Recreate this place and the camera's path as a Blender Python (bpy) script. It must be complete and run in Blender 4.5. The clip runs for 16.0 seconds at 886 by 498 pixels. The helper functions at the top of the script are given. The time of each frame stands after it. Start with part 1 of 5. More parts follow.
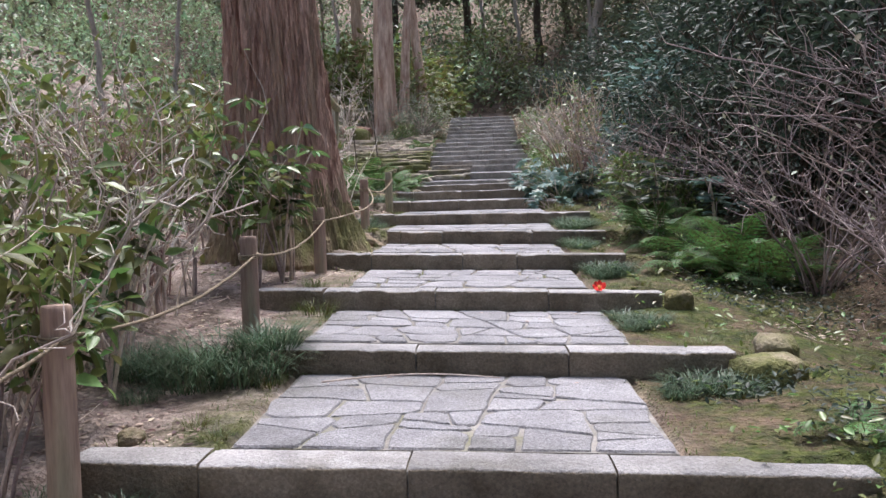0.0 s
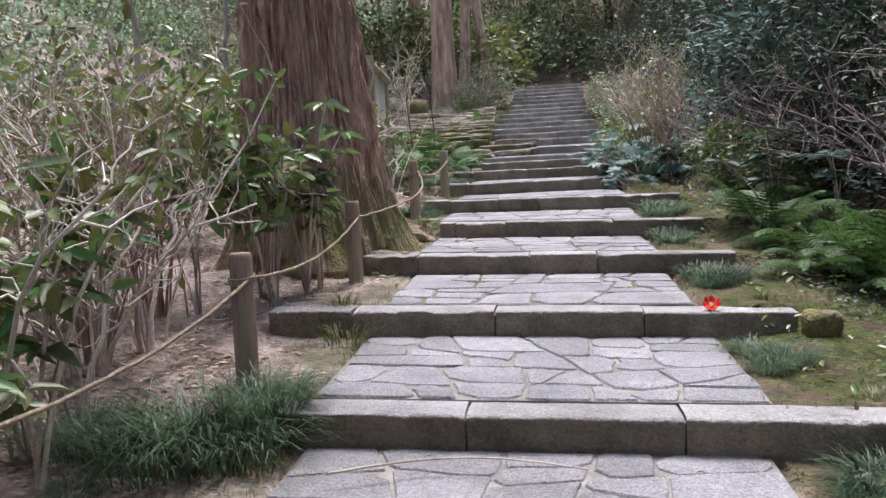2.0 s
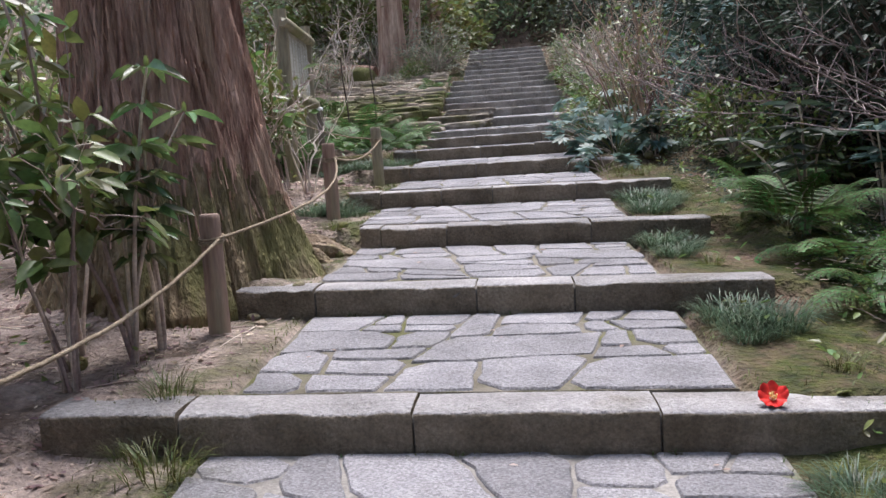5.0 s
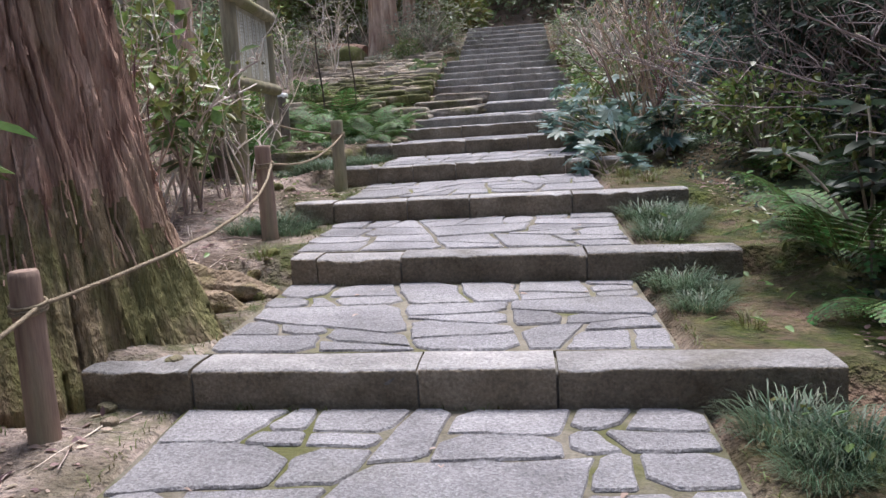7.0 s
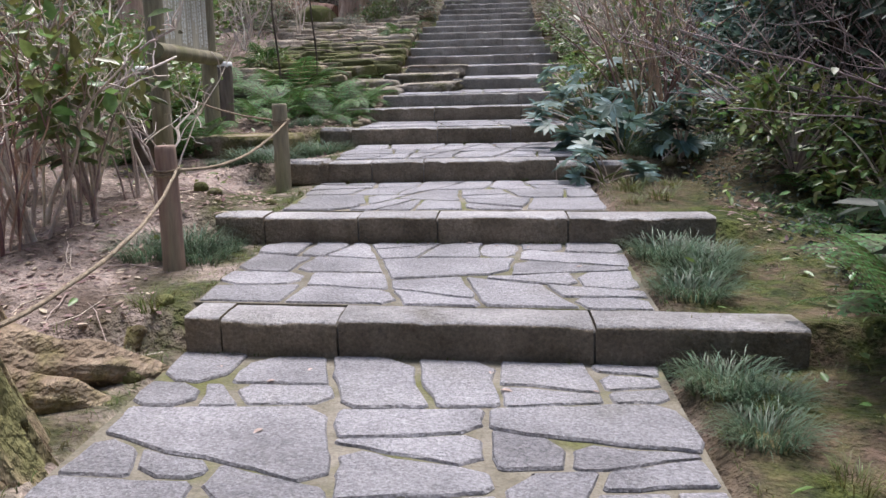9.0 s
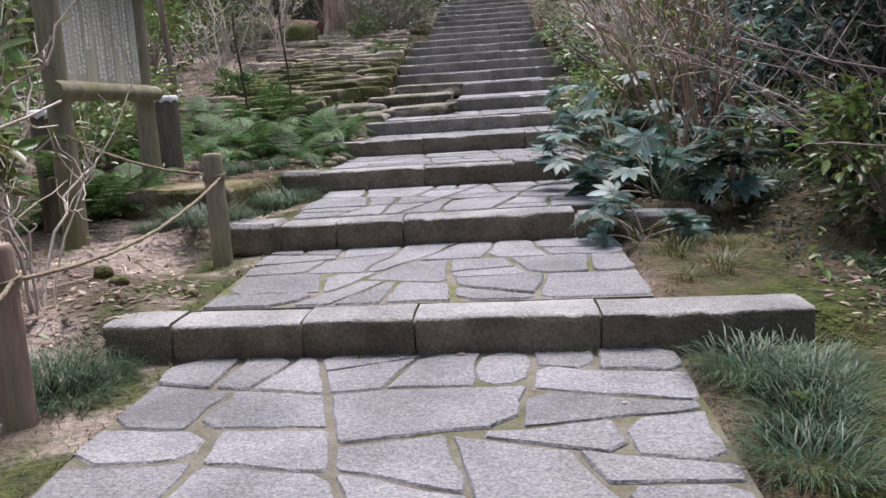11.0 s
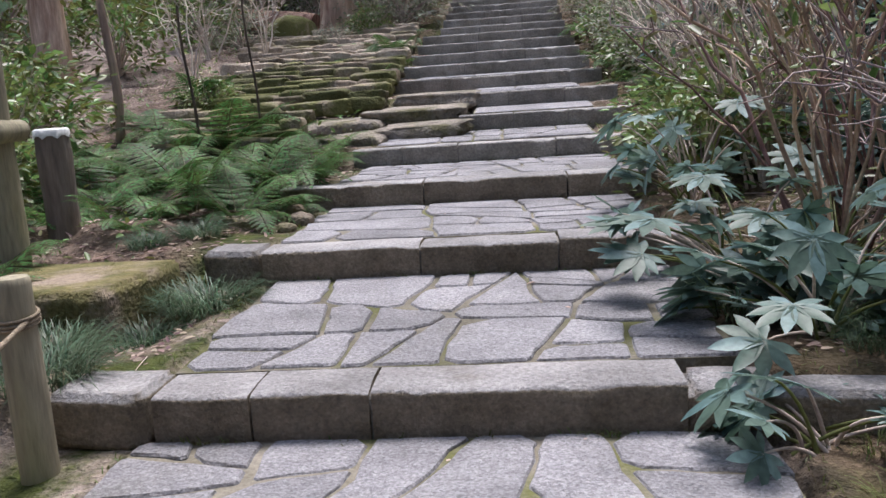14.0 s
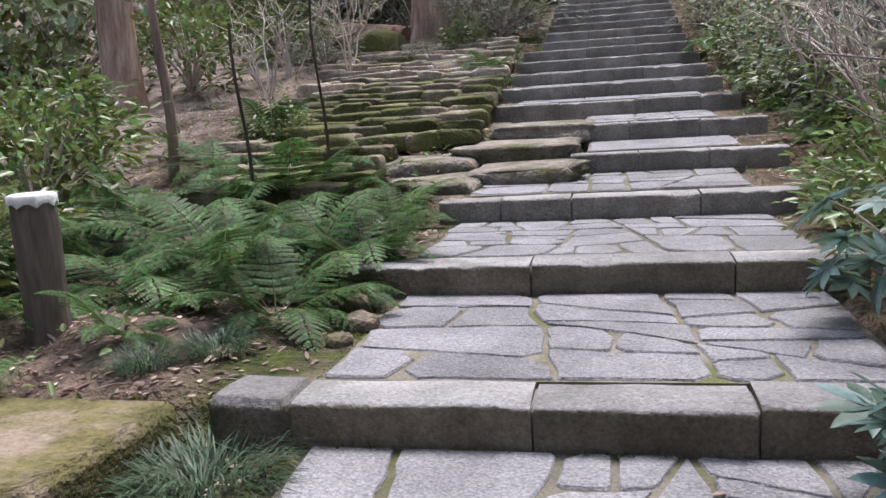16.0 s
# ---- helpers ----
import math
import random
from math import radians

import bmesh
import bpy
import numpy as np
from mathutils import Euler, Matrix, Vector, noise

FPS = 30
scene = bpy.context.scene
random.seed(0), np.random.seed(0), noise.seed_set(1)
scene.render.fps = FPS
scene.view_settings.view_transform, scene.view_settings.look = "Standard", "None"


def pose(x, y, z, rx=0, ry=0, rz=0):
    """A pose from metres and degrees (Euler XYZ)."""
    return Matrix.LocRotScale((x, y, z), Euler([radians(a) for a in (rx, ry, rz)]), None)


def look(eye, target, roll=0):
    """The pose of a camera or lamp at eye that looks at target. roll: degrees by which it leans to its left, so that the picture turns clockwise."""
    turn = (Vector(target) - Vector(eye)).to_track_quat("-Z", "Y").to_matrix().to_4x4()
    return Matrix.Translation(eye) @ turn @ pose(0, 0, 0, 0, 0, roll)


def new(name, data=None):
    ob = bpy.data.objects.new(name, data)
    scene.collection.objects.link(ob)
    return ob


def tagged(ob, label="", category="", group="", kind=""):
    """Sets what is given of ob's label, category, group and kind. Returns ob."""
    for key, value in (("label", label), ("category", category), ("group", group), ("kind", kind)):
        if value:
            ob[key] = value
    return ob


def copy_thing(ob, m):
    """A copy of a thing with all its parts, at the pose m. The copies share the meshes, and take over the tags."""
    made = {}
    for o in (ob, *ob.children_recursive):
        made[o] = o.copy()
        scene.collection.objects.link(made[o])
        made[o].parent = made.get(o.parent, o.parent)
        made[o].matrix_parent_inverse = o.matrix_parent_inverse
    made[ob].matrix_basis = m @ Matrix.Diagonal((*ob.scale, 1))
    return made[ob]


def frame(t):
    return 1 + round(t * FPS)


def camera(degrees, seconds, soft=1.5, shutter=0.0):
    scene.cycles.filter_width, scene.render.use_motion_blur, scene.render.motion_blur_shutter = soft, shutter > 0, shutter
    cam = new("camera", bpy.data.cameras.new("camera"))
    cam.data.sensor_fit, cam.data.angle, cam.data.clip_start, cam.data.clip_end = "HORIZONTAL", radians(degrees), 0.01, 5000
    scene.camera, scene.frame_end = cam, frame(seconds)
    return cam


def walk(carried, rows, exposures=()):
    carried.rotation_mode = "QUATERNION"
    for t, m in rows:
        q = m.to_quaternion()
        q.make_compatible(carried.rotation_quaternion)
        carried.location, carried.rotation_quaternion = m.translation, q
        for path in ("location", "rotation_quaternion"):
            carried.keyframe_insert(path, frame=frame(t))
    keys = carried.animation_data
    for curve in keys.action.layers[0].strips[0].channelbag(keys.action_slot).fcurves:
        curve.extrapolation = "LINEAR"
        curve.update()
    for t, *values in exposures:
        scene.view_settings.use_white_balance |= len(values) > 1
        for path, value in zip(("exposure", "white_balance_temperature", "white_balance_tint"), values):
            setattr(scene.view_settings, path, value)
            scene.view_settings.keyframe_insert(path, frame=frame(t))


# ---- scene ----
cam = camera(54.8, 16.0)
METRES, EYE, TILT, LEAN, TURN = 12.41, 1.4, 7.5, 0.0, 3.0
ROWS = [
    (0.0, 0.0, 0.0, 0.0, -0.28, -9.89, 1.62),
    (0.5, -0.0039, 0.0384, -0.0019, 1.74, -10.13, 1.82),
    (1.0, -0.0, 0.0631, 0.0005, 1.86, -12.72, 1.27),
    (1.5, 0.004, 0.091, -0.0017, 2.62, -12.92, 3.02),
    (2.0, 0.0033, 0.126, -0.0035, 3.92, -11.61, 3.31),
    (2.5, 0.0086, 0.162, -0.0106, 3.33, -11.91, 2.65),
    (3.0, 0.0088, 0.1897, -0.0048, 5.52, -14.47, 3.03),
    (3.5, 0.0056, 0.215, -0.0027, 3.06, -15.52, 1.94),
    (4.0, 0.0099, 0.243, -0.004, 1.23, -14.75, 2.93),
    (4.5, 0.0119, 0.273, -0.0096, 1.16, -13.88, 3.86),
    (7.0, 0.0374, 0.4193, -0.0156, 1.67, -15.35, 3.83),
    (7.5, 0.035, 0.4525, -0.0087, 1.23, -16.18, 0.08),
    (8.0, 0.037, 0.4788, -0.0107, -0.35, -16.83, 0.22),
    (10.5, 0.0427, 0.6277, -0.0145, 1.78, -18.56, 3.43),
    (11.0, 0.0486, 0.6589, -0.0177, 0.24, -17.17, 3.61),
    (11.5, 0.0463, 0.6921, -0.025, 2.79, -17.75, 4.63),
    (12.0, 0.0445, 0.7238, -0.0168, 2.59, -18.69, 2.68),
    (12.5, 0.0484, 0.7522, -0.0171, 2.49, -18.48, 3.63),
    (13.0, 0.0437, 0.7855, -0.0212, 2.58, -16.91, 3.33),
    (13.5, 0.0466, 0.8197, -0.0287, 0.94, -16.18, 1.58),
    (14.0, 0.0516, 0.8521, -0.0212, 1.3, -17.82, 3.85),
    (14.5, 0.0485, 0.8829, -0.0221, 1.84, -18.66, 4.72),
    (15.0, 0.0521, 0.9159, -0.0265, 1.78, -18.26, 5.67),
    (15.5, 0.0497, 0.9467, -0.0299, 4.99, -16.84, 6.33),
    (16.0, 0.0387, 0.9818, -0.021, 7.48, -16.83, 4.35),
]
walk(cam, [(t, pose(0, 0, EYE, TILT, LEAN, TURN) @ pose(METRES * x, METRES * y, METRES * z, 90 + pitch, roll, yaw)) for t, x, y, z, yaw, pitch, roll in ROWS],
     exposures=[(0.0, 1.26), (4.0, 1.06), (8.0, 0.99), (12.0, 0.85), (16.0, 0.87)])

# ---- world, sun, exposure ----
SUN_AZ, SUN_EL = 10.0, 72.0          # degrees from straight ahead towards the right, and above the horizon
world = bpy.data.worlds.new("world")
scene.world = world
world.use_nodes = True
wn = world.node_tree
sky = wn.nodes.new("ShaderNodeTexSky")
sky.sky_type, sky.sun_disc = "NISHITA", False
sky.sun_elevation, sky.sun_rotation = radians(SUN_EL), radians(SUN_AZ)
sky.air_density, sky.dust_density = 1.0, 3.0
wn.links.new(sky.outputs[0], wn.nodes["Background"].inputs[0])
wn.nodes["Background"].inputs[1].default_value = 0.15
sun = new("sun", bpy.data.lights.new("sun", "SUN"))
sun.data.energy, sun.data.angle, sun.data.color = 2.75, radians(24), (0.985, 0.975, 1.02)
way = Vector((math.sin(radians(SUN_AZ)) * math.cos(radians(SUN_EL)), math.cos(radians(SUN_AZ)) * math.cos(radians(SUN_EL)), math.sin(radians(SUN_EL))))
sun.matrix_world = look(way * 60, (0, 0, 0))


# ---- materials ----
def rgb(c):
    return (c[0], c[1], c[2], 1.0)


def material(name, dark, light, scale=8.0, rough=0.8, bump=0.3, grain=60.0, third=None, third_scale=1.5, third_at=0.55,
             coords="world", stretch=(1, 1, 1), vary=0.15, spec=0.3, speckle=0.0, translucent=0.0, island=0.0, moss_attr=False, bump_dist=0.01, face=None):
    """A procedural surface: two colours mixed by broad noise, a third in patches, fine grain, relief and a change from piece to piece."""
    m = bpy.data.materials.new(name)
    m.use_nodes = True
    nt = m.node_tree
    n, ln = nt.nodes, nt.links
    bsdf = n["Principled BSDF"]
    if coords == "world":
        src = n.new("ShaderNodeNewGeometry").outputs["Position"]
    else:
        src = n.new("ShaderNodeTexCoord").outputs["Object"]
    mp = n.new("ShaderNodeMapping")
    mp.inputs["Scale"].default_value = stretch
    ln.new(src, mp.inputs["Vector"])

    def noise_tex(s, detail=4.0, r=0.55):
        t = n.new("ShaderNodeTexNoise")
        t.inputs["Scale"].default_value, t.inputs["Detail"].default_value, t.inputs["Roughness"].default_value = s, detail, r
        ln.new(mp.outputs[0], t.inputs["Vector"])
        return t.outputs["Fac"]

    def ramp(fac, lo, hi):
        r = n.new("ShaderNodeMapRange")
        r.inputs["From Min"].default_value, r.inputs["From Max"].default_value = lo, hi
        ln.new(fac, r.inputs["Value"])
        return r.outputs[0]

    def mix(fac, a, b, mode="MIX"):
        x = n.new("ShaderNodeMix")
        x.data_type, x.blend_type = "RGBA", mode
        if isinstance(fac, float):
            x.inputs[0].default_value = fac
        else:
            ln.new(fac, x.inputs[0])
        for i, v in ((6, a), (7, b)):
            if isinstance(v, tuple):
                x.inputs[i].default_value = v
            else:
                ln.new(v, x.inputs[i])
        return x.outputs[2]

    big, fine = noise_tex(scale), noise_tex(grain, 3.0)
    col = mix(ramp(big, 0.32, 0.68), rgb(dark), rgb(light))
    if third:
        col = mix(ramp(noise_tex(third_scale, 5.0, 0.6), third_at - 0.06, third_at + 0.08), col, rgb(third))
    if moss_attr:
        at = n.new("ShaderNodeAttribute")
        at.attribute_name = "moss"
        mossy = mix(ramp(noise_tex(9.0, 5.0), 0.3, 0.7), (0.02, 0.03, 0.008, 1), (0.078, 0.09, 0.018, 1))
        nz = n.new("ShaderNodeMath")
        nz.operation = "MULTIPLY"
        ln.new(at.outputs["Fac"], nz.inputs[0])
        ln.new(ramp(noise_tex(2.6, 7.0, 0.72), 0.36, 0.56), nz.inputs[1])
        hum = n.new("ShaderNodeAttribute")
        hum.attribute_name = "humus"
        col = mix(hum.outputs["Fac"], col, mix(ramp(noise_tex(5.0, 5.0), 0.35, 0.65), (0.055, 0.038, 0.026, 1), (0.16, 0.105, 0.075, 1)))
        col = mix(nz.outputs[0], col, mossy)
    # Upright faces take darker brown: grime and riser shade put into one colour.
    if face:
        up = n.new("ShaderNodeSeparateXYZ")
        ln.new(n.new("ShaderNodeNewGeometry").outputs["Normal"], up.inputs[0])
        shaded_stain = mix(ramp(noise_tex(4.5, 6.0, 0.65), 0.34, 0.66), rgb(face[0]), rgb(face[1]))
        # worn is normal Z plus noise; faces turned up keep the pale colour.
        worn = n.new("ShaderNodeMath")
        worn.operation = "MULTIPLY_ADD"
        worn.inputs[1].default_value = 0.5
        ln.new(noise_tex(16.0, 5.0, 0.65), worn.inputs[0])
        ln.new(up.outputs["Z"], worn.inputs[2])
        col = mix(ramp(worn.outputs[0], 0.72, 0.98), shaded_stain, col)
    if speckle:
        sp = n.new("ShaderNodeTexVoronoi")
        sp.inputs["Scale"].default_value = 120.0
        ln.new(mp.outputs[0], sp.inputs["Vector"])
        hv = n.new("ShaderNodeSeparateColor")
        ln.new(sp.outputs["Color"], hv.inputs[0])
        gain = n.new("ShaderNodeMapRange")
        gain.inputs["To Min"].default_value, gain.inputs["To Max"].default_value = 1 - speckle, 1 + speckle * 0.6
        ln.new(hv.outputs[0], gain.inputs["Value"])
        g = n.new("ShaderNodeCombineColor")
        for i in range(3):
            ln.new(gain.outputs[0], g.inputs[i])
        col = mix(1.0, col, g.outputs[0], "MULTIPLY")
    hsv = n.new("ShaderNodeHueSaturation")
    ln.new(col, hsv.inputs["Color"])
    if island:
        rnd = n.new("ShaderNodeNewGeometry").outputs["Random Per Island"]
        h = n.new("ShaderNodeMapRange")
        h.inputs["To Min"].default_value, h.inputs["To Max"].default_value = 0.5 - island * 0.09, 0.5 + island * 0.05
        ln.new(rnd, h.inputs["Value"])
        ln.new(h.outputs[0], hsv.inputs["Hue"])
    else:
        rnd = n.new("ShaderNodeObjectInfo").outputs["Random"]
    v = n.new("ShaderNodeMapRange")
    v.inputs["To Min"].default_value, v.inputs["To Max"].default_value = 1 - vary * (2.4 if island else 1.0), 1 + vary * (1.6 if island else 1.0)
    ln.new(rnd, v.inputs["Value"])
    fl = n.new("ShaderNodeMapRange")
    fl.inputs["From Min"].default_value, fl.inputs["From Max"].default_value = 0.3, 0.7
    fl.inputs["To Min"].default_value, fl.inputs["To Max"].default_value = 0.78, 1.2
    ln.new(fine, fl.inputs["Value"])
    pr = n.new("ShaderNodeMath")
    pr.operation = "MULTIPLY"
    ln.new(v.outputs[0], pr.inputs[0])
    ln.new(fl.outputs[0], pr.inputs[1])
    ln.new(pr.outputs[0], hsv.inputs["Value"])
    ln.new(hsv.outputs[0], bsdf.inputs["Base Color"])
    bsdf.inputs["Roughness"].default_value = rough
    bsdf.inputs["Specular IOR Level"].default_value = spec
    mid = noise_tex(24.0, 6.0, 0.7) if speckle else None
    if bump:
        b = n.new("ShaderNodeBump")
        b.inputs["Strength"].default_value, b.inputs["Distance"].default_value = bump, bump_dist
        add = n.new("ShaderNodeMath")
        add.operation = "ADD"
        ln.new(big, add.inputs[0])
        ln.new(fine, add.inputs[1])
        height = add.outputs[0]
        if mid is not None:
            more = n.new("ShaderNodeMath")
            more.operation = "MULTIPLY_ADD"
            more.inputs[1].default_value = 2.2
            ln.new(mid, more.inputs[0])
            ln.new(height, more.inputs[2])
            height = more.outputs[0]
        ln.new(height, b.inputs["Height"])
        ln.new(b.outputs[0], bsdf.inputs["Normal"])
    if translucent:
        tr = n.new("ShaderNodeBsdfTranslucent")
        ln.new(hsv.outputs[0], tr.inputs["Color"])
        ms = n.new("ShaderNodeMixShader")
        ms.inputs[0].default_value = translucent
        ln.new(bsdf.outputs[0], ms.inputs[1])
        ln.new(tr.outputs[0], ms.inputs[2])
        ln.new(ms.outputs[0], n["Material Output"].inputs["Surface"])
    return m


def leaf_mat(name, dark, light, rough=0.4, vary=0.2, spec=0.5):
    return material(name, dark, light, scale=3.0, rough=rough, bump=0.0, grain=40.0, vary=vary, spec=spec, translucent=0.35, island=1.0)


GRANITE = material("granite", (0.205, 0.195, 0.206), (0.345, 0.33, 0.347), 2.6, 0.72, 0.9, 80.0, third=(0.2, 0.19, 0.188), third_scale=1.3, third_at=0.6, vary=0.15, speckle=0.3, bump_dist=0.012)
# face holds the darkened colours of the risers, their shade included.
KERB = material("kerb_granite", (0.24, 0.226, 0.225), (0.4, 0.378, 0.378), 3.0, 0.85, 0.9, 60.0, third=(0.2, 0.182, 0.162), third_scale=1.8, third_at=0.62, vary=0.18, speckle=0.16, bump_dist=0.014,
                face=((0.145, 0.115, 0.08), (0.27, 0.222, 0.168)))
# Same stone for the upper steps, with less shade put into the risers.
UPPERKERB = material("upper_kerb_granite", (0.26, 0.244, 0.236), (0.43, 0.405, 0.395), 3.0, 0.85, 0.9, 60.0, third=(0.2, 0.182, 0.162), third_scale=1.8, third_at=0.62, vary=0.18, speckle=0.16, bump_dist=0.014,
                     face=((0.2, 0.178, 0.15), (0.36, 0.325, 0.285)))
MORTAR = material("mortar", (0.13, 0.118, 0.106), (0.26, 0.24, 0.22), 6.0, 0.95, 0.6, 70.0, third=(0.12, 0.118, 0.06), third_scale=1.6, third_at=0.62)
MOSSMORTAR = material("mossy_mortar", (0.12, 0.105, 0.075), (0.22, 0.195, 0.16), 6.0, 0.95, 0.6, 70.0, third=(0.1, 0.1, 0.038), third_scale=2.0, third_at=0.55)
SOIL = material("soil", (0.18, 0.135, 0.114), (0.43, 0.343, 0.303), 3.4, 0.95, 1.0, 30.0, third=(0.1, 0.072, 0.056), third_scale=1.6, third_at=0.55, moss_attr=True, bump_dist=0.06)
OLDSTONE = material("mossy_stone", (0.155, 0.122, 0.09), (0.33, 0.268, 0.208), 5.0, 0.9, 0.9, 40.0, third=(0.1, 0.1, 0.035), third_scale=1.4, third_at=0.45, vary=0.32, bump_dist=0.025)
MOSSROCK = material("mossy_slab", (0.085, 0.085, 0.03), (0.2, 0.165, 0.075), 4.0, 0.95, 0.9, 40.0, third=(0.28, 0.22, 0.17), third_scale=2.4, third_at=0.52, bump_dist=0.03)
BARK = material("cedar_bark", (0.2, 0.098, 0.072), (0.6, 0.4, 0.315), 16.0, 0.9, 1.0, 70.0, third=(0.36, 0.25, 0.18), third_scale=5.0, third_at=0.56, coords="object", stretch=(1, 1, 0.16), bump_dist=0.025)
MOSSBARK = material("tan_root", (0.15, 0.105, 0.07), (0.35, 0.27, 0.195), 9.0, 0.9, 0.9, 40.0, third=(0.17, 0.145, 0.06), third_scale=3.5, third_at=0.55, coords="object", stretch=(1, 0.5, 1), bump_dist=0.045)
OLIVEBARK = material("olive_bark", (0.13, 0.092, 0.056), (0.38, 0.295, 0.19), 12.0, 0.95, 0.9, 60.0, third=(0.2, 0.185, 0.08), third_scale=4.0, third_at=0.52, coords="object", stretch=(1, 1, 0.3), bump_dist=0.04)
TANBARK = material("tan_bark", (0.27, 0.15, 0.11), (0.62, 0.47, 0.37), 8.0, 0.9, 0.7, 40.0, coords="object", stretch=(1, 1, 0.15))
PALESTONE = material("bleached_stone", (0.25, 0.2, 0.155), (0.48, 0.4, 0.32), 5.0, 0.9, 0.9, 40.0, third=(0.17, 0.15, 0.08), third_scale=1.6, third_at=0.6, vary=0.3, bump_dist=0.025)
WORNSTONE = material("worn_rock", (0.17, 0.145, 0.12), (0.34, 0.295, 0.25), 5.0, 0.9, 0.9, 30.0, third=(0.12, 0.11, 0.06), third_scale=2.2, third_at=0.54, bump_dist=0.04)
PALEBARK = material("pale_bark", (0.22, 0.18, 0.15), (0.42, 0.36, 0.31), 7.0, 0.85, 0.5, 40.0, coords="object", stretch=(1, 1, 0.3))
DARKBARK = material("dark_bark", (0.055, 0.04, 0.032), (0.13, 0.095, 0.075), 7.0, 0.9, 0.6, 40.0, coords="object", stretch=(1, 1, 0.25))
GREYLOG = material("grey_log", (0.1, 0.08, 0.068), (0.21, 0.172, 0.145), 9.0, 0.9, 0.7, 50.0, coords="object", stretch=(1, 1, 0.15))
POSTWOOD = material("post_wood", (0.18, 0.12, 0.1), (0.4, 0.29, 0.235), 10.0, 0.85, 0.6, 50.0, third=(0.25, 0.22, 0.16), third_scale=3.0, third_at=0.55, coords="object", stretch=(1, 1, 0.12), vary=0.25)
GREENWOOD = material("weathered_log", (0.2, 0.175, 0.12), (0.36, 0.32, 0.235), 8.0, 0.85, 0.5, 50.0, third=(0.2, 0.19, 0.1), third_scale=2.0, third_at=0.55, coords="object", stretch=(1, 1, 0.15), vary=0.1)
BOARD = material("board_wood", (0.42, 0.39, 0.31), (0.6, 0.56, 0.46), 6.0, 0.85, 0.4, 50.0, coords="object", stretch=(1, 1, 0.1), vary=0.18)
WHITE = material("white_paint", (0.7, 0.7, 0.68), (0.82, 0.82, 0.8), 6.0, 0.6, 0.1, 50.0)
ROPE = material("rope", (0.20, 0.155, 0.11), (0.36, 0.29, 0.21), 40.0, 0.9, 0.8, 200.0)
TWIG = material("twig_bark", (0.36, 0.28, 0.24), (0.66, 0.56, 0.49), 5.0, 0.8, 0.2, 60.0, island=0.5, vary=0.2)
PALETWIG = material("bleached_twig", (0.5, 0.42, 0.36), (0.8, 0.72, 0.64), 5.0, 0.75, 0.2, 60.0, island=0.4, vary=0.15)
REDTWIG = material("red_twig_bark", (0.27, 0.155, 0.13), (0.5, 0.35, 0.3), 5.0, 0.8, 0.2, 60.0, island=0.5, vary=0.2)
CANE = material("brown_cane_bark", (0.2, 0.12, 0.09), (0.46, 0.33, 0.26), 5.0, 0.8, 0.2, 60.0, island=0.5, vary=0.25)
GREYTWIG = material("grey_twig_bark", (0.2, 0.145, 0.145), (0.4, 0.32, 0.31), 5.0, 0.8, 0.2, 60.0, island=0.5, vary=0.2)
LEAF = leaf_mat("broad_leaf", (0.07, 0.125, 0.03), (0.2, 0.265, 0.085), 0.36)
EVERGREEN = leaf_mat("evergreen_leaf", (0.04, 0.085, 0.026), (0.15, 0.22, 0.08), 0.36, 0.25, 0.5)
LEAFYELLOW = leaf_mat("light_leaf", (0.10, 0.13, 0.035), (0.2, 0.22, 0.07), 0.5)
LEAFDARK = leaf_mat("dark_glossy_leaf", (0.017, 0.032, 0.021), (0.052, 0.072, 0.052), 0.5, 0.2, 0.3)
LEAFBLUE = leaf_mat("bluish_leaf", (0.065, 0.13, 0.115), (0.21, 0.305, 0.285), 0.45, 0.2, 0.45)
LEAFPALE = leaf_mat("pale_leaf", (0.17, 0.19, 0.12), (0.34, 0.35, 0.27), 0.5)
FERNLEAF = leaf_mat("fern_leaf", (0.03, 0.078, 0.02), (0.115, 0.205, 0.065), 0.55, 0.32, 0.25)
FERNSTALK = leaf_mat("fern_stalk", (0.07, 0.075, 0.025), (0.15, 0.14, 0.06), 0.6)
GRASS = leaf_mat("mondo_grass", (0.038, 0.08, 0.042), (0.12, 0.18, 0.105), 0.45, 0.2, 0.35)
GRASSYELLOW = leaf_mat("fresh_grass", (0.065, 0.09, 0.02), (0.15, 0.17, 0.05), 0.5)
LITTER = leaf_mat("dead_leaf", (0.29, 0.21, 0.175), (0.6, 0.475, 0.41), 0.8, 0.25, 0.2)
FARLEAF = leaf_mat("far_leaf", (0.085, 0.11, 0.06), (0.215, 0.25, 0.145), 0.45, 0.3)
PETAL = material("red_petal", (0.55, 0.02, 0.02), (0.75, 0.05, 0.04), 20.0, 0.5, 0.1, 60.0)
STAMEN = material("stamen", (0.7, 0.55, 0.15), (0.85, 0.75, 0.4), 20.0, 0.6, 0.0, 60.0)
# Paler than FARLEAF: distant haze and brightness are put into the leaf colour.
LEAFHAZE = leaf_mat("haze_tinted_leaf", (0.12, 0.18, 0.09), (0.27, 0.35, 0.2), 0.5, 0.3)
BUD = leaf_mat("pale_bud", (0.22, 0.25, 0.08), (0.4, 0.42, 0.16), 0.5)


# ---- mesh helpers ----
rng = np.random.default_rng(7)


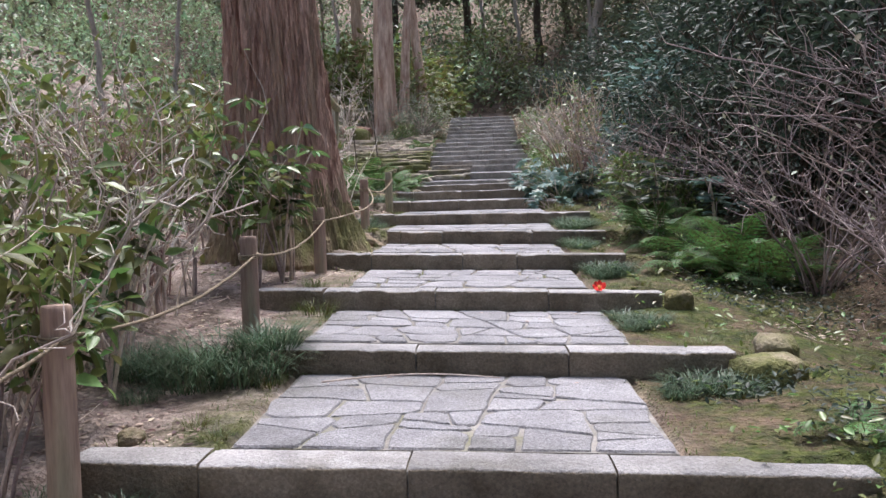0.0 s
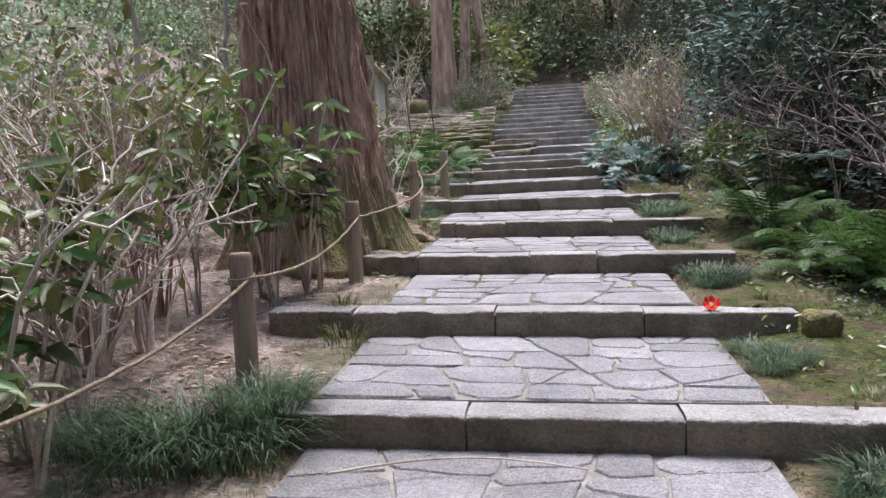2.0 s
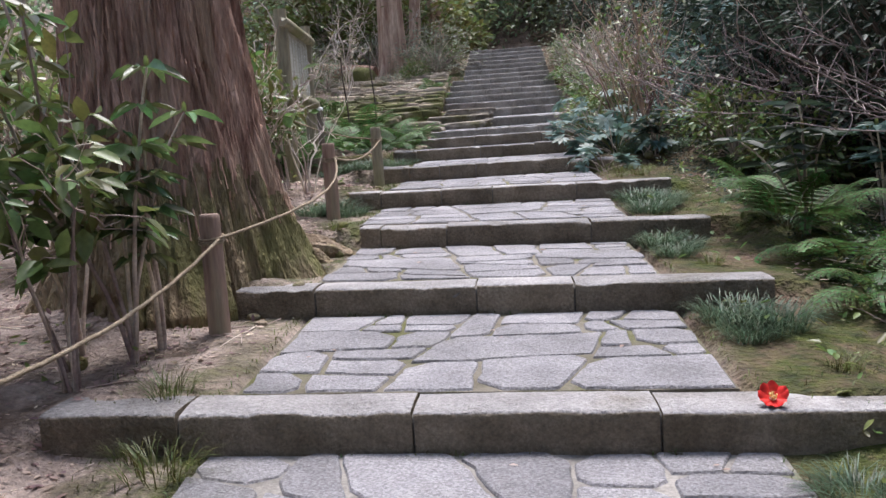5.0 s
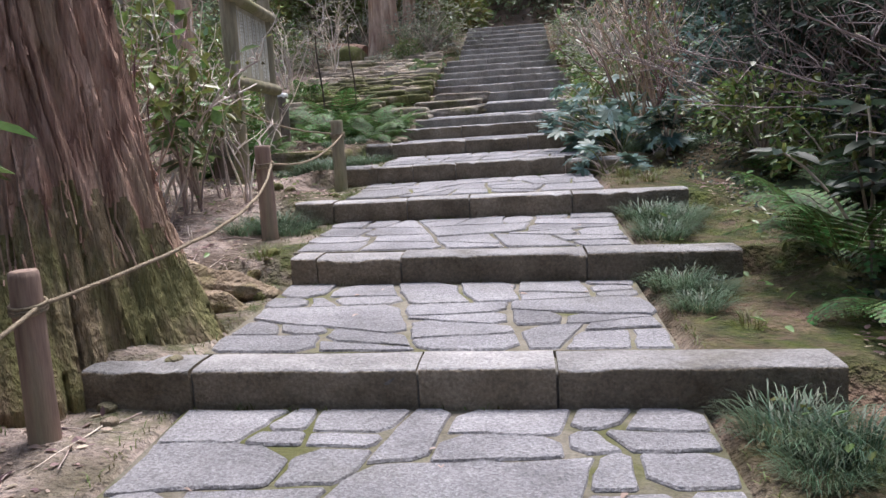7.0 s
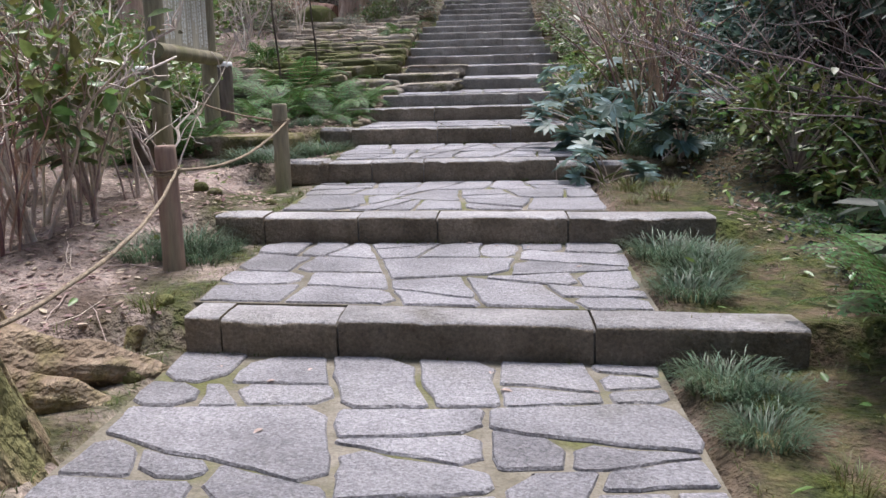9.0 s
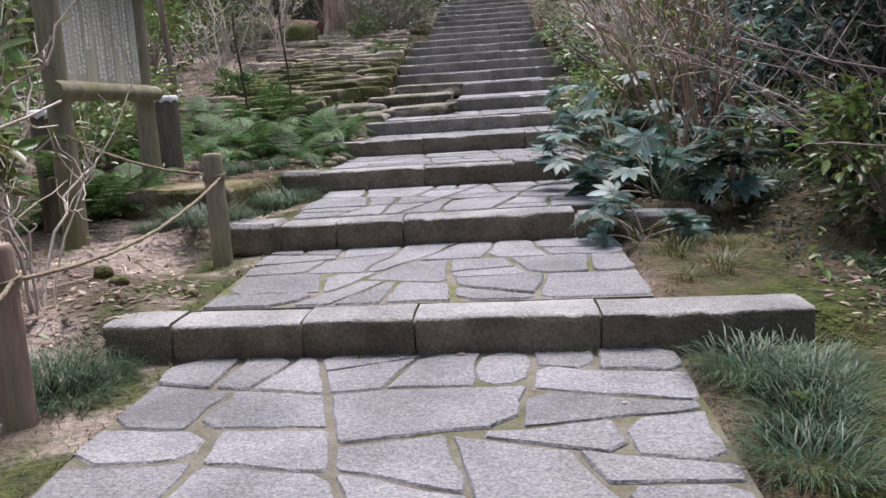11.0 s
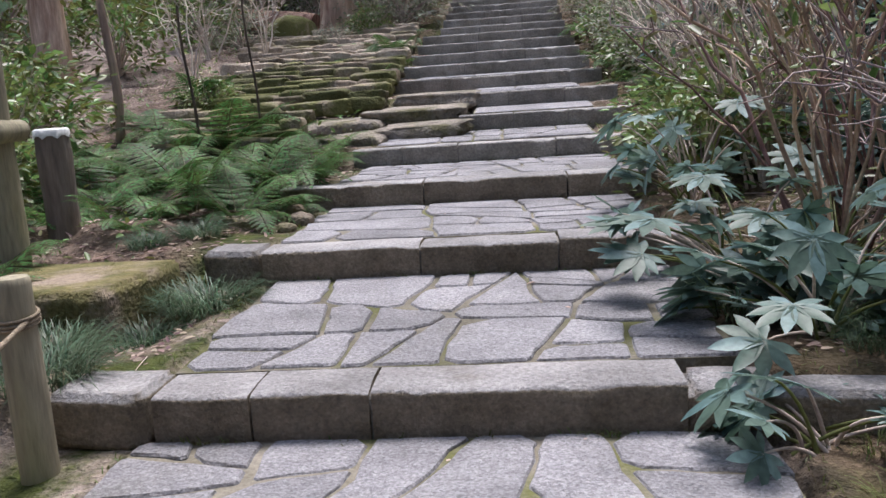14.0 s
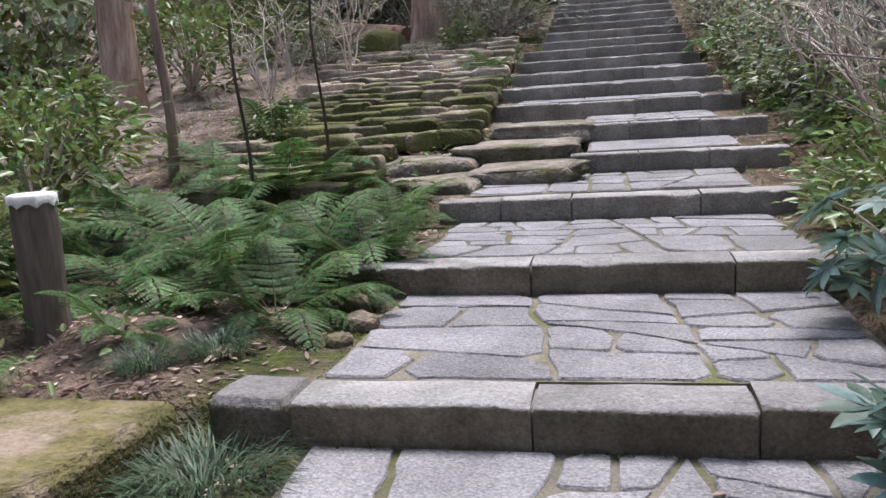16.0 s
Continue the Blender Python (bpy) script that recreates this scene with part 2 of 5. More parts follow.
class Geo:
    """Collects vertices and faces of one mesh."""

    def __init__(self):
        self.v, self.f, self.n = [], [], 0

    def add(self, verts, faces):
        verts = np.asarray(verts, dtype=float).reshape(-1, 3)
        self.f.extend((np.asarray(faces) + self.n).tolist())
        self.v.append(verts)
        self.n += len(verts)
        return self

    def mesh(self, name, mat, smooth=True):
        me = bpy.data.meshes.new(name)
        me.from_pydata(np.concatenate(self.v).tolist(), [], self.f)
        me.materials.append(mat)
        if smooth:
            me.polygons.foreach_set("use_smooth", np.ones(len(me.polygons), dtype=bool))
        me.update()
        return me


def part(name, geo, mat, parent=None, label="", smooth=True):
    ob = new(name, geo if isinstance(geo, bpy.types.Mesh) else geo.mesh(name, mat, smooth))
    if parent is not None:
        ob.parent = parent
    return tagged(ob, label)


def thing(name, place, label, category, group="", kind="", turn=0.0):
    ob = new(name)
    ob.empty_display_size = 0.1
    ob.matrix_basis = pose(*place, 0, 0, turn)
    return tagged(ob, label, category, group, kind)


def lattice(u, v, seed):
    return np.modf(np.abs(np.sin(u * 127.1 + v * 311.7 + seed * 74.7) * 43758.5453))[0]


def vnoise(x, y, seed=0, wrap=0):
    """Smooth value noise in two directions; wrap: cells after which x repeats."""
    x, y = np.asarray(x, float), np.asarray(y, float)
    i, j = np.floor(x), np.floor(y)
    a, b = x - i, y - j
    a, b = a * a * (3 - 2 * a), b * b * (3 - 2 * b)
    i1 = i + 1
    if wrap:
        i, i1 = i % wrap, i1 % wrap
    return ((lattice(i, j, seed) * (1 - a) + lattice(i1, j, seed) * a) * (1 - b) + (lattice(i, j + 1, seed) * (1 - a) + lattice(i1, j + 1, seed) * a) * b)


def fbm(x, y, seed=0, octaves=4):
    return sum(vnoise(x * 2 ** k, y * 2 ** k, seed + k) / 2 ** (k + 1) for k in range(octaves))


def unit(v):
    return v / np.maximum(np.linalg.norm(v, axis=-1, keepdims=True), 1e-9)


def tube(geo, pts, radii, sides=5, cap=True):
    """A tapered tube along the points."""
    pts, radii = np.asarray(pts, float), np.broadcast_to(np.asarray(radii, float), (len(pts),))
    d = unit(np.gradient(pts, axis=0))
    ref = np.array([0.0, 0.0, 1.0]) if abs(d[0][2]) < 0.9 else np.array([1.0, 0.0, 0.0])
    a = unit(np.cross(d, ref))
    b = np.cross(d, a)
    ang = np.arange(sides) * 2 * math.pi / sides
    ring = pts[:, None] + radii[:, None, None] * (np.cos(ang)[None, :, None] * a[:, None] + np.sin(ang)[None, :, None] * b[:, None])
    n = len(pts)
    i, j = np.meshgrid(np.arange(n - 1), np.arange(sides), indexing="ij")
    k = (j + 1) % sides
    f = np.stack([i * sides + j, i * sides + k, (i + 1) * sides + k, (i + 1) * sides + j], -1).reshape(-1, 4)
    base = geo.n
    geo.add(ring.reshape(-1, 3), f)
    if cap:
        geo.add(ring[-1], [list(range(sides))])
        geo.add(ring[0], [list(reversed(range(sides)))])
    return geo


def leaves(geo, at, direction, up, length, width, fold=0.15, droop=0.12):
    """Oval leaves, each of two halves folded along the midrib."""
    at, d = np.asarray(at, float), unit(np.asarray(direction, float))
    side = unit(np.cross(d, up))
    nor = np.cross(side, d)
    n = len(at)
    L, W = np.broadcast_to(length, (n,))[:, None], np.broadcast_to(width, (n,))[:, None]
    l1, l2 = at + d * L * 0.3 + nor * W * fold, at + d * L * 0.68 + nor * W * fold - nor * L * droop * 0.4
    tip = at + d * L - nor * L * droop
    v = np.stack([at, l1 + side * W * 0.5, l2 + side * W * 0.4, tip, l2 - side * W * 0.4, l1 - side * W * 0.5], 1)
    o = np.arange(n)[:, None] * 6
    f = np.concatenate([o + np.array([[0, 3, 2, 1]]), o + np.array([[0, 5, 4, 3]])])
    return geo.add(v.reshape(-1, 3), f)


def blades(geo, at, direction, length, width, bend=0.5):
    """Grass blades that arch over."""
    at, d = np.asarray(at, float), unit(np.asarray(direction, float))
    n = len(at)
    flat = d * np.array([1, 1, 0])
    flat = unit(flat + 1e-6)
    side = np.cross(flat, [0, 0, 1.0])
    L = np.broadcast_to(length, (n,))[:, None]
    W = np.broadcast_to(width, (n,))[:, None]
    B = np.broadcast_to(bend, (n,))[:, None]
    p1 = at + d * L * 0.4
    p2 = p1 + unit(d + flat * B) * L * 0.33
    p3 = p2 + unit(d + flat * B * 2 - np.array([0, 0, 1.0]) * B * 1.3) * L * 0.3
    v = np.stack([at - side * W / 2, at + side * W / 2, p1 - side * W / 2, p1 + side * W / 2, p2 - side * W * 0.4, p2 + side * W * 0.4, p3], 1)
    o = np.arange(n)[:, None] * 7
    geo.add(v.reshape(-1, 3), np.concatenate([o + np.array([[0, 1, 3, 2]]), o + np.array([[2, 3, 5, 4]])]))
    geo.f.extend((np.arange(n)[:, None] * 7 + np.array([[4, 5, 6]]) + geo.n - n * 7).tolist())
    return geo


# ---- ground, steps and paving ----
SKEW = -0.012                                        # the step edges come a little nearer towards the right
LIPS = [(1.85, 0.12), (3.48, 0.34), (5.18, 0.557), (6.77, 0.772), (8.33, 0.993), (9.97, 1.181), (11.54, 1.39), (13.12, 1.59),
        (14.71, 1.783), (16.28, 1.943), (17.98, 2.08), (19.2, 2.29), (20.15, 2.5), (21.4, 2.71), (22.5, 2.905)]
LIPS += [(23.55 + 0.92 * k, 3.10 + 0.195 * k) for k in range(3)]
LIPS += [(26.15 + 0.74 * k, 3.66 + 0.188 * k) for k in range(7)]
RISE = 0.155
ENDS = [(-1.8, 1.5), (-1.83, 1.55), (-1.33, 1.47), (-1.88, 1.36), (-1.6, 1.33), (-1.18, 1.37), (-1.55, 1.38), (-1.17, 0.58), (-1.25, 0.95), (-1.57, 1.0),
        (-1.37, 1.05), (-0.5, 1.2), (-0.42, 1.2), (-1.65, 1.15), (-1.55, 1.1)]
ENDS += [(-1.45, 1.05)] * 3 + [(-1.2, 1.0)] * 7
JOINTS = [(-0.6, 0.4), (-1.25, -0.36, 0.5), (-0.46, 0.47), (-1.33, -0.43, 0.47), (-1.15, -0.25, 0.28), (-1.02, -0.53, 0.52), (-1.25, -0.69, -0.22, 0.54), (-0.83, -0.43),
          (-0.43, 0.26), (-0.57, 0.4), (-0.93, -0.44, 0.41), (0.05, 0.6), (0.0, 0.62), (-0.7, 0.1, 0.75), (-0.6, 0.3)]
JOINTS += [(-0.5, 0.25)] * 10
TREAD = (-1.2, 0.83)
lip_y = np.array([a for a, b in LIPS])
lip_z = np.array([b for a, b in LIPS])


def cross_z(x, y):
    """The lower steps hang a little towards the right."""
    return -0.026 * np.asarray(x, float) * np.clip((13.0 - np.asarray(y, float)) / 3.0, 0, 1)


def stair_z(y):
    """Height of the stepped way along its middle line."""
    y = np.asarray(y, float)
    k = np.clip(np.searchsorted(lip_y + 0.1, y) - 1, -1, len(lip_y) - 1)
    ks = np.maximum(k, 0)
    nxt = np.minimum(ks + 1, len(lip_y) - 1)
    span = np.maximum(lip_y[nxt] - lip_y[ks], 0.5)
    t = np.clip((y - lip_y[ks]) / span, 0, 1)
    z = lip_z[ks] + t * np.where(nxt > ks, lip_z[nxt] - lip_z[ks] - RISE, 0.0)
    z = np.where(k < 0, lip_z[0] - RISE + np.minimum(y - lip_y[0], 0) * 0.02, z)
    return z + np.maximum(y - lip_y[-1] - 2.5, 0) * 0.42


def slope_z(y):
    """The same way without its steps."""
    y = np.asarray(y, float)
    z = np.interp(y, lip_y, lip_z - 0.09)
    z = np.where(y < lip_y[0], lip_z[0] - 0.09 - (lip_y[0] - y) * 0.05, z)
    return z + np.maximum(y - lip_y[-1] - 2.5, 0) * 0.42


def ground_z(x, y):
    x, y = np.asarray(x, float), np.asarray(y, float)
    ys = y - SKEW * x
    off = np.abs(x + 0.15)
    w = np.clip((2.05 - off) / 0.6, 0, 1)
    w = w * w * (3 - 2 * w)
    z = w * (stair_z(ys) - 0.012) + (1 - w) * slope_z(ys)
    bump = (fbm(x * 0.9 + 9, y * 0.9 + 4, 3) - 0.47) * 0.28 + (fbm(x * 4 + 5, y * 4, 11, 3) - 0.43) * 0.09
    z = z + bump * np.clip((off - 1.15) / 0.5, 0, 1)
    z = z + np.clip((x - 3.0) / 2.2, 0, 1) ** 1.3 * 1.1 + np.maximum(x - 5.0, 0) * 0.55
    z = z + np.maximum(-x - 9.0, 0) * 0.45
    z = z - np.exp(-((x - 2.9) / 0.7) ** 2) * 0.22
    z = z + cross_z(np.clip(x, -2.5, 2.5), y)
    z = z - 0.1 * np.exp(-((x + 1.6) / 0.2) ** 2 - ((y - 14.3) / 0.45) ** 2)
    inside = (x > TREAD[0] - 0.02) & (x < TREAD[1] + 0.02) & (y < 33)
    z = np.where(inside, z - 0.07, z)
    far = np.maximum(np.hypot(x, y - 12) - 26, 0)
    z = z + far * 0.12 * (y < 12)
    return z


def axis(lo, hi, a, b, fine, grow=1.22):
    mid = list(np.arange(a, b + 1e-6, fine))
    out, s = [], fine
    p = a
    while p > lo:
        s *= grow
        p -= s
        out.append(p)
    res = out[::-1] + mid
    s, p = fine, b
    while p < hi:
        s *= grow
        p += s
        res.append(p)
    return np.array(res)


def build_ground():
    xs, ys = axis(-150, 150, -4.0, 3.6, 0.075), axis(-90, 190, -0.5, 27.0, 0.075)
    X, Y = np.meshgrid(xs, ys)
    Z = ground_z(X, Y)
    nx, ny = len(xs), len(ys)
    g = Geo()
    i, j = np.meshgrid(np.arange(ny - 1), np.arange(nx - 1), indexing="ij")
    f = np.stack([i * nx + j, i * nx + j + 1, (i + 1) * nx + j + 1, (i + 1) * nx + j], -1).reshape(-1, 4)
    g.add(np.stack([X, Y, Z], -1), f)
    ob = part("ground", g, SOIL)
    right = np.clip((X - 0.75) / 0.3, 0, 1) * np.clip((3.4 - X) / 0.8, 0, 1) * np.clip((13.6 - Y) / 1.5, 0.35, 1)
    left = np.clip((-1.12 - X) / 0.1, 0, 1) * np.clip((X + 1.75) / 0.3, 0, 1) * np.clip(0.2 + 1.6 * fbm(X * 0.7, Y * 0.9, 21), 0, 1)
    left = left + 0.8 * np.clip((-1.14 - X) / 0.08, 0, 1) * np.clip((X + 1.9) / 0.3, 0, 1) * np.clip((Y - 11.2) / 0.8, 0, 1) * np.clip((18 - Y) / 2, 0, 1)
    moss = np.clip(right + left * 0.9 + 0.3 * np.clip((X - 3) / 2, 0, 1), 0, 1)
    at = ob.data.attributes.new("moss", "FLOAT", "POINT")
    at.data.foreach_set("value", moss.ravel())
    humus = 1.3 * np.clip((X - 0.72) / 0.2, 0, 1) + np.clip((Y - 13.2) / 1.2, 0, 1) * np.clip((-1.2 - X) / 0.2, 0, 1) * np.clip((X + 5.5) / 1.5, 0, 1) + np.clip((Y - 32) / 3, 0, 1)
    at = ob.data.attributes.new("humus", "FLOAT", "POINT")
    at.data.foreach_set("value", np.clip(humus * (0.55 + 0.6 * fbm(X * 1.7, Y * 1.7, 91)), 0, 1).ravel())
    return tagged(ob, "pinkish brown forest soil with patches of green moss", "ground", "", "structure")


build_ground()


def kerb_mesh(x0, x1, yc, z, depth=0.26, height=0.34, seed=0):
    """One dressed kerb stone along a step's edge, with a rounded, chipped lip."""
    n = max(4, int((x1 - x0) / 0.05))
    prof = np.array([(0.012, -height), (0.004, -0.06), (0.0, -0.016), (0.006, -0.004), (0.018, 0.0), (depth * 0.5, 0.003), (depth - 0.012, 0.0), (depth, -0.012), (depth, -height)])
    m = len(prof)
    xs = np.linspace(x0 + 0.0035, x1 - 0.0035, n)
    g = Geo()
    v = np.zeros((n, m, 3))
    for k in range(m):
        nz = fbm(xs * 5 + 0.4 * k, np.full(n, seed * 7.3 + k * 0.6), 5, 4) - 0.45
        chip = 0.018 * (vnoise(xs * 11 + seed * 3.1, np.full(n, seed * 1.7), 6) > 0.78) * (2 <= k <= 4)
        v[:, k, 0] = xs
        v[:, k, 1] = yc + SKEW * xs + prof[k, 0] + chip * 0.6 + nz * (0.02 if k < 5 else 0.006)
        v[:, k, 2] = z + cross_z(xs, yc) + prof[k, 1] - chip * 0.6 + nz * (0.013 if 1 < k < 5 else 0.008)
    v[0, 1:8, 0] += 0.004
    i, j = np.meshgrid(np.arange(n - 1), np.arange(m - 1), indexing="ij")
    g.add(v, np.stack([i * m + j, (i + 1) * m + j, (i + 1) * m + j + 1, i * m + j + 1], -1).reshape(-1, 4))
    g.add(v[0], [list(range(m))])
    g.add(v[-1], [list(reversed(range(m)))])
    return g


def clip_poly(p, a, nrm):
    """The part of a convex outline on the side of the line through a to which nrm points."""
    out = []
    d = (p - a) @ nrm
    for k in range(len(p)):
        q = (k + 1) % len(p)
        if d[k] >= 0:
            out.append(p[k])
        if d[k] * d[q] < 0:
            out.append(p[k] + (p[q] - p[k]) * d[k] / (d[k] - d[q]))
    return np.array(out)


def area(p):
    return abs(np.sum(p[:, 0] * np.roll(p[:, 1], -1) - np.roll(p[:, 0], -1) * p[:, 1])) / 2


def sharpest(p):
    """The smallest corner of an outline, in degrees."""
    a, b = np.roll(p, 1, 0) - p, np.roll(p, -1, 0) - p
    c = np.sum(a * b, 1) / np.maximum(np.linalg.norm(a, axis=1) * np.linalg.norm(b, axis=1), 1e-6)
    return math.degrees(math.acos(float(np.clip(c.max(), -1, 1))))


def crazy_paving(p, r):
    """Splits a four-sided outline again and again by slanting cuts into stones of mixed sizes."""
    todo, out = [(p, 1.0)], []
    while todo:
        q, want = todo.pop()
        size = q.max(0) - q.min(0)
        if area(q) < want or min(size) < 0.13:
            out.append(q)
            continue
        across = size[0] > size[1] * 1.25
        for attempt in range(6):
            lean = r.normal(0, 0.2) if r.uniform() < 0.72 else r.uniform(-0.55, 0.55)
            nrm = np.array([math.cos(lean), math.sin(lean)]) if across else np.array([math.sin(lean), math.cos(lean)])
            mid = q.min(0) + size * r.uniform(0.34, 0.66, 2)
            halves = [clip_poly(q, mid, nrm), clip_poly(q, mid, -nrm)]
            if all(len(h) >= 4 and area(h) > 0.022 and sharpest(h) > 52 for h in halves):
                break
        else:
            out.append(q)
            continue
        todo += [(h, float(np.clip(r.lognormal(-1.85, 0.5), 0.06, 0.34))) for h in halves]
    return out


def stone_outline(p, gap, r):
    """Insets a stone by the joint, cuts its corners and roughens its sides."""
    if np.sum(p[:, 0] * np.roll(p[:, 1], -1) - np.roll(p[:, 0], -1) * p[:, 1]) < 0:
        p = p[::-1]
    q = p
    for k in range(len(p)):
        e = np.roll(p, -1, 0)[k] - p[k]
        if np.hypot(*e) < 1e-4:
            continue
        nrm = np.array([-e[1], e[0]]) / np.hypot(*e)
        q = clip_poly(q, p[k] + nrm * gap * r.uniform(0.5, 1.7), nrm)
        if len(q) < 3:
            return None
    out = []
    for k in range(len(q)):
        prv, nxt = q[k - 1], q[(k + 1) % len(q)]
        ca, cb = prv - q[k], nxt - q[k]
        la, lb = np.hypot(*ca), np.hypot(*cb)
        if la < 0.012 or lb < 0.012:
            out.append(q[k])
            continue
        c = min(r.uniform(0.004, 0.02) if r.uniform() < 0.72 else r.uniform(0.04, 0.11), la * 0.34, lb * 0.32)
        out += [q[k] + ca / la * c, q[k] + cb / lb * c]
        m = int(lb / 0.085)
        for t in (np.arange(1, m) + r.uniform(-0.25, 0.25, max(m - 1, 0))) / max(m, 1):
            out.append(q[k] + cb * (c / lb + (1 - 2 * c / lb) * t) + np.array([-cb[1], cb[0]]) / lb * (r.normal(0, 0.0045)))
    return np.array(out)


def stone_geo(geo, o, zfun, r, thick=0.07):
    n = len(o)
    c = o.mean(0)
    tilt = r.normal(0, 0.0035, 2)
    lift = r.uniform(-0.001, 0.005)
    rings = []
    for s, dz in ((1.0, -thick), (1.0, -0.009), (0.0, 0.0)):
        pts = o if s else o + (c - o) / np.maximum(np.linalg.norm(c - o, axis=1, keepdims=True), 0.03) * 0.007
        z = zfun(pts[:, 0], pts[:, 1]) + dz + lift + (pts - c) @ tilt
        rings.append(np.column_stack([pts, z]))
    base = geo.n
    k = np.arange(n)
    k1 = (k + 1) % n
    geo.add(np.concatenate(rings), np.concatenate([np.stack([k, k1, k1 + n, k + n], 1), np.stack([k + n, k1 + n, k1 + 2 * n, k + 2 * n], 1)]))
    geo.f.append((base + 2 * n + k).tolist())
    return geo


def build_steps():
    far_stones = Geo()
    for s, ((y, z), (x0, x1)) in enumerate(zip(LIPS, ENDS)):
        far = s > 13
        step = thing("stone_step", (0, 0, 0), "long weathered granite kerb stones forming one step" if not far else "narrow grey granite step high on the stairway", "step", "steps of the stairway")
        cuts = [x0, *[c for c in JOINTS[s] if x0 + 0.1 < c < x1 - 0.1], x1]
        for k in range(len(cuts) - 1):
            jog = rng.normal(0, 0.006, 2)
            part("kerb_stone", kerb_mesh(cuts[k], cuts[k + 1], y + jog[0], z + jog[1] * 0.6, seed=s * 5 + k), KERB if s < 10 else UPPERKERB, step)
        part("joint_mortar", kerb_mesh(x0 + 0.03, x1 - 0.03, y + 0.024, z - 0.02, 0.21, 0.3, seed=s), MORTAR, step, "sandy mortar in the joints")
    for s in range(len(LIPS) - 1):
        y0, y1 = LIPS[s][0] + 0.265, LIPS[s + 1][0] + 0.01
        z0, z1 = LIPS[s][1], LIPS[s + 1][1] - RISE
        yl = LIPS[s][0]

        def zfun(x, yy, z0=z0, z1=z1, yl=yl, y1=y1):
            return z0 + (z1 - z0) * np.clip((yy - SKEW * x - yl) / (y1 - yl), 0, 1) + cross_z(x, yy)

        a, b = (TREAD if s < 11 or s > 12 else (-0.4, 0.85))
        wob = rng.normal(0, 0.03, 2)
        rect = np.array([(a + wob[0], y0 + SKEW * a), (b + wob[1], y0 + SKEW * b), (b + wob[1], y1 + SKEW * b), (a + wob[0], y1 + SKEW * a)])
        bed = Geo()
        v = [(px, py, float(zfun(px, py)) - dz) for dz in (0.2, 0.009) for px, py in rect]
        bed.add(v, [[0, 3, 2, 1], [4, 5, 6, 7], [0, 1, 5, 4], [1, 2, 6, 5], [2, 3, 7, 6], [3, 0, 4, 7]])
        pav = part("pavement", bed, MORTAR if s < 3 else MOSSMORTAR, None, "", False)
        tagged(pav, "sandy mortar bed with moss in the joints under paving stones", "pavement", "", "structure")
        r = np.random.default_rng(100 + s)
        for q in crazy_paving(rect, r):
            o = stone_outline(q, 0.0075 if s < 3 else 0.01, r)
            if o is None or area(o) < 0.003:
                continue
            edge = np.clip(np.minimum(o[:, 1] - rect[:, 1].min(), rect[:, 1].max() - o[:, 1]) / 0.15, 0, 1)
            o = o + 0.055 * edge[:, None] * np.stack([vnoise(o[:, 0] * 4.2, o[:, 1] * 4.2, 200 + s) - 0.5, 0.8 * vnoise(o[:, 0] * 4.2, o[:, 1] * 4.2, 300 + s) - 0.4], 1)
            if s < 11:
                part("paving_stone", stone_geo(Geo(), o, zfun, r), GRANITE, pav, "", False)
            else:
                stone_geo(far_stones, o, zfun, r)
    fs = part("far_paving", far_stones, GRANITE, None, "", False)
    tagged(fs, "pale granite paving stones on the upper treads", "paving", "", "stuff")


def rubble(geo, at, size, seed, sub=2, square=0.45):
    """A rough stone: a ball squared off and roughened."""
    bm = bmesh.new()
    bmesh.ops.create_icosphere(bm, subdivisions=sub, radius=1.0)
    v = np.array([q.co[:] for q in bm.verts])
    f = [[q.index for q in p.verts] for p in bm.faces]
    bm.free()
    v = np.sign(v) * np.abs(v) ** square
    k = 0.72 + 0.56 * fbm(v[:, 0] * 1.9 + seed * 3.7 + v[:, 2], v[:, 1] * 1.9 + v[:, 2] * 1.3 + seed, 31, 4)
    v = v * k[:, None] * np.asarray(size)
    return geo.add(v + np.asarray(at), f)


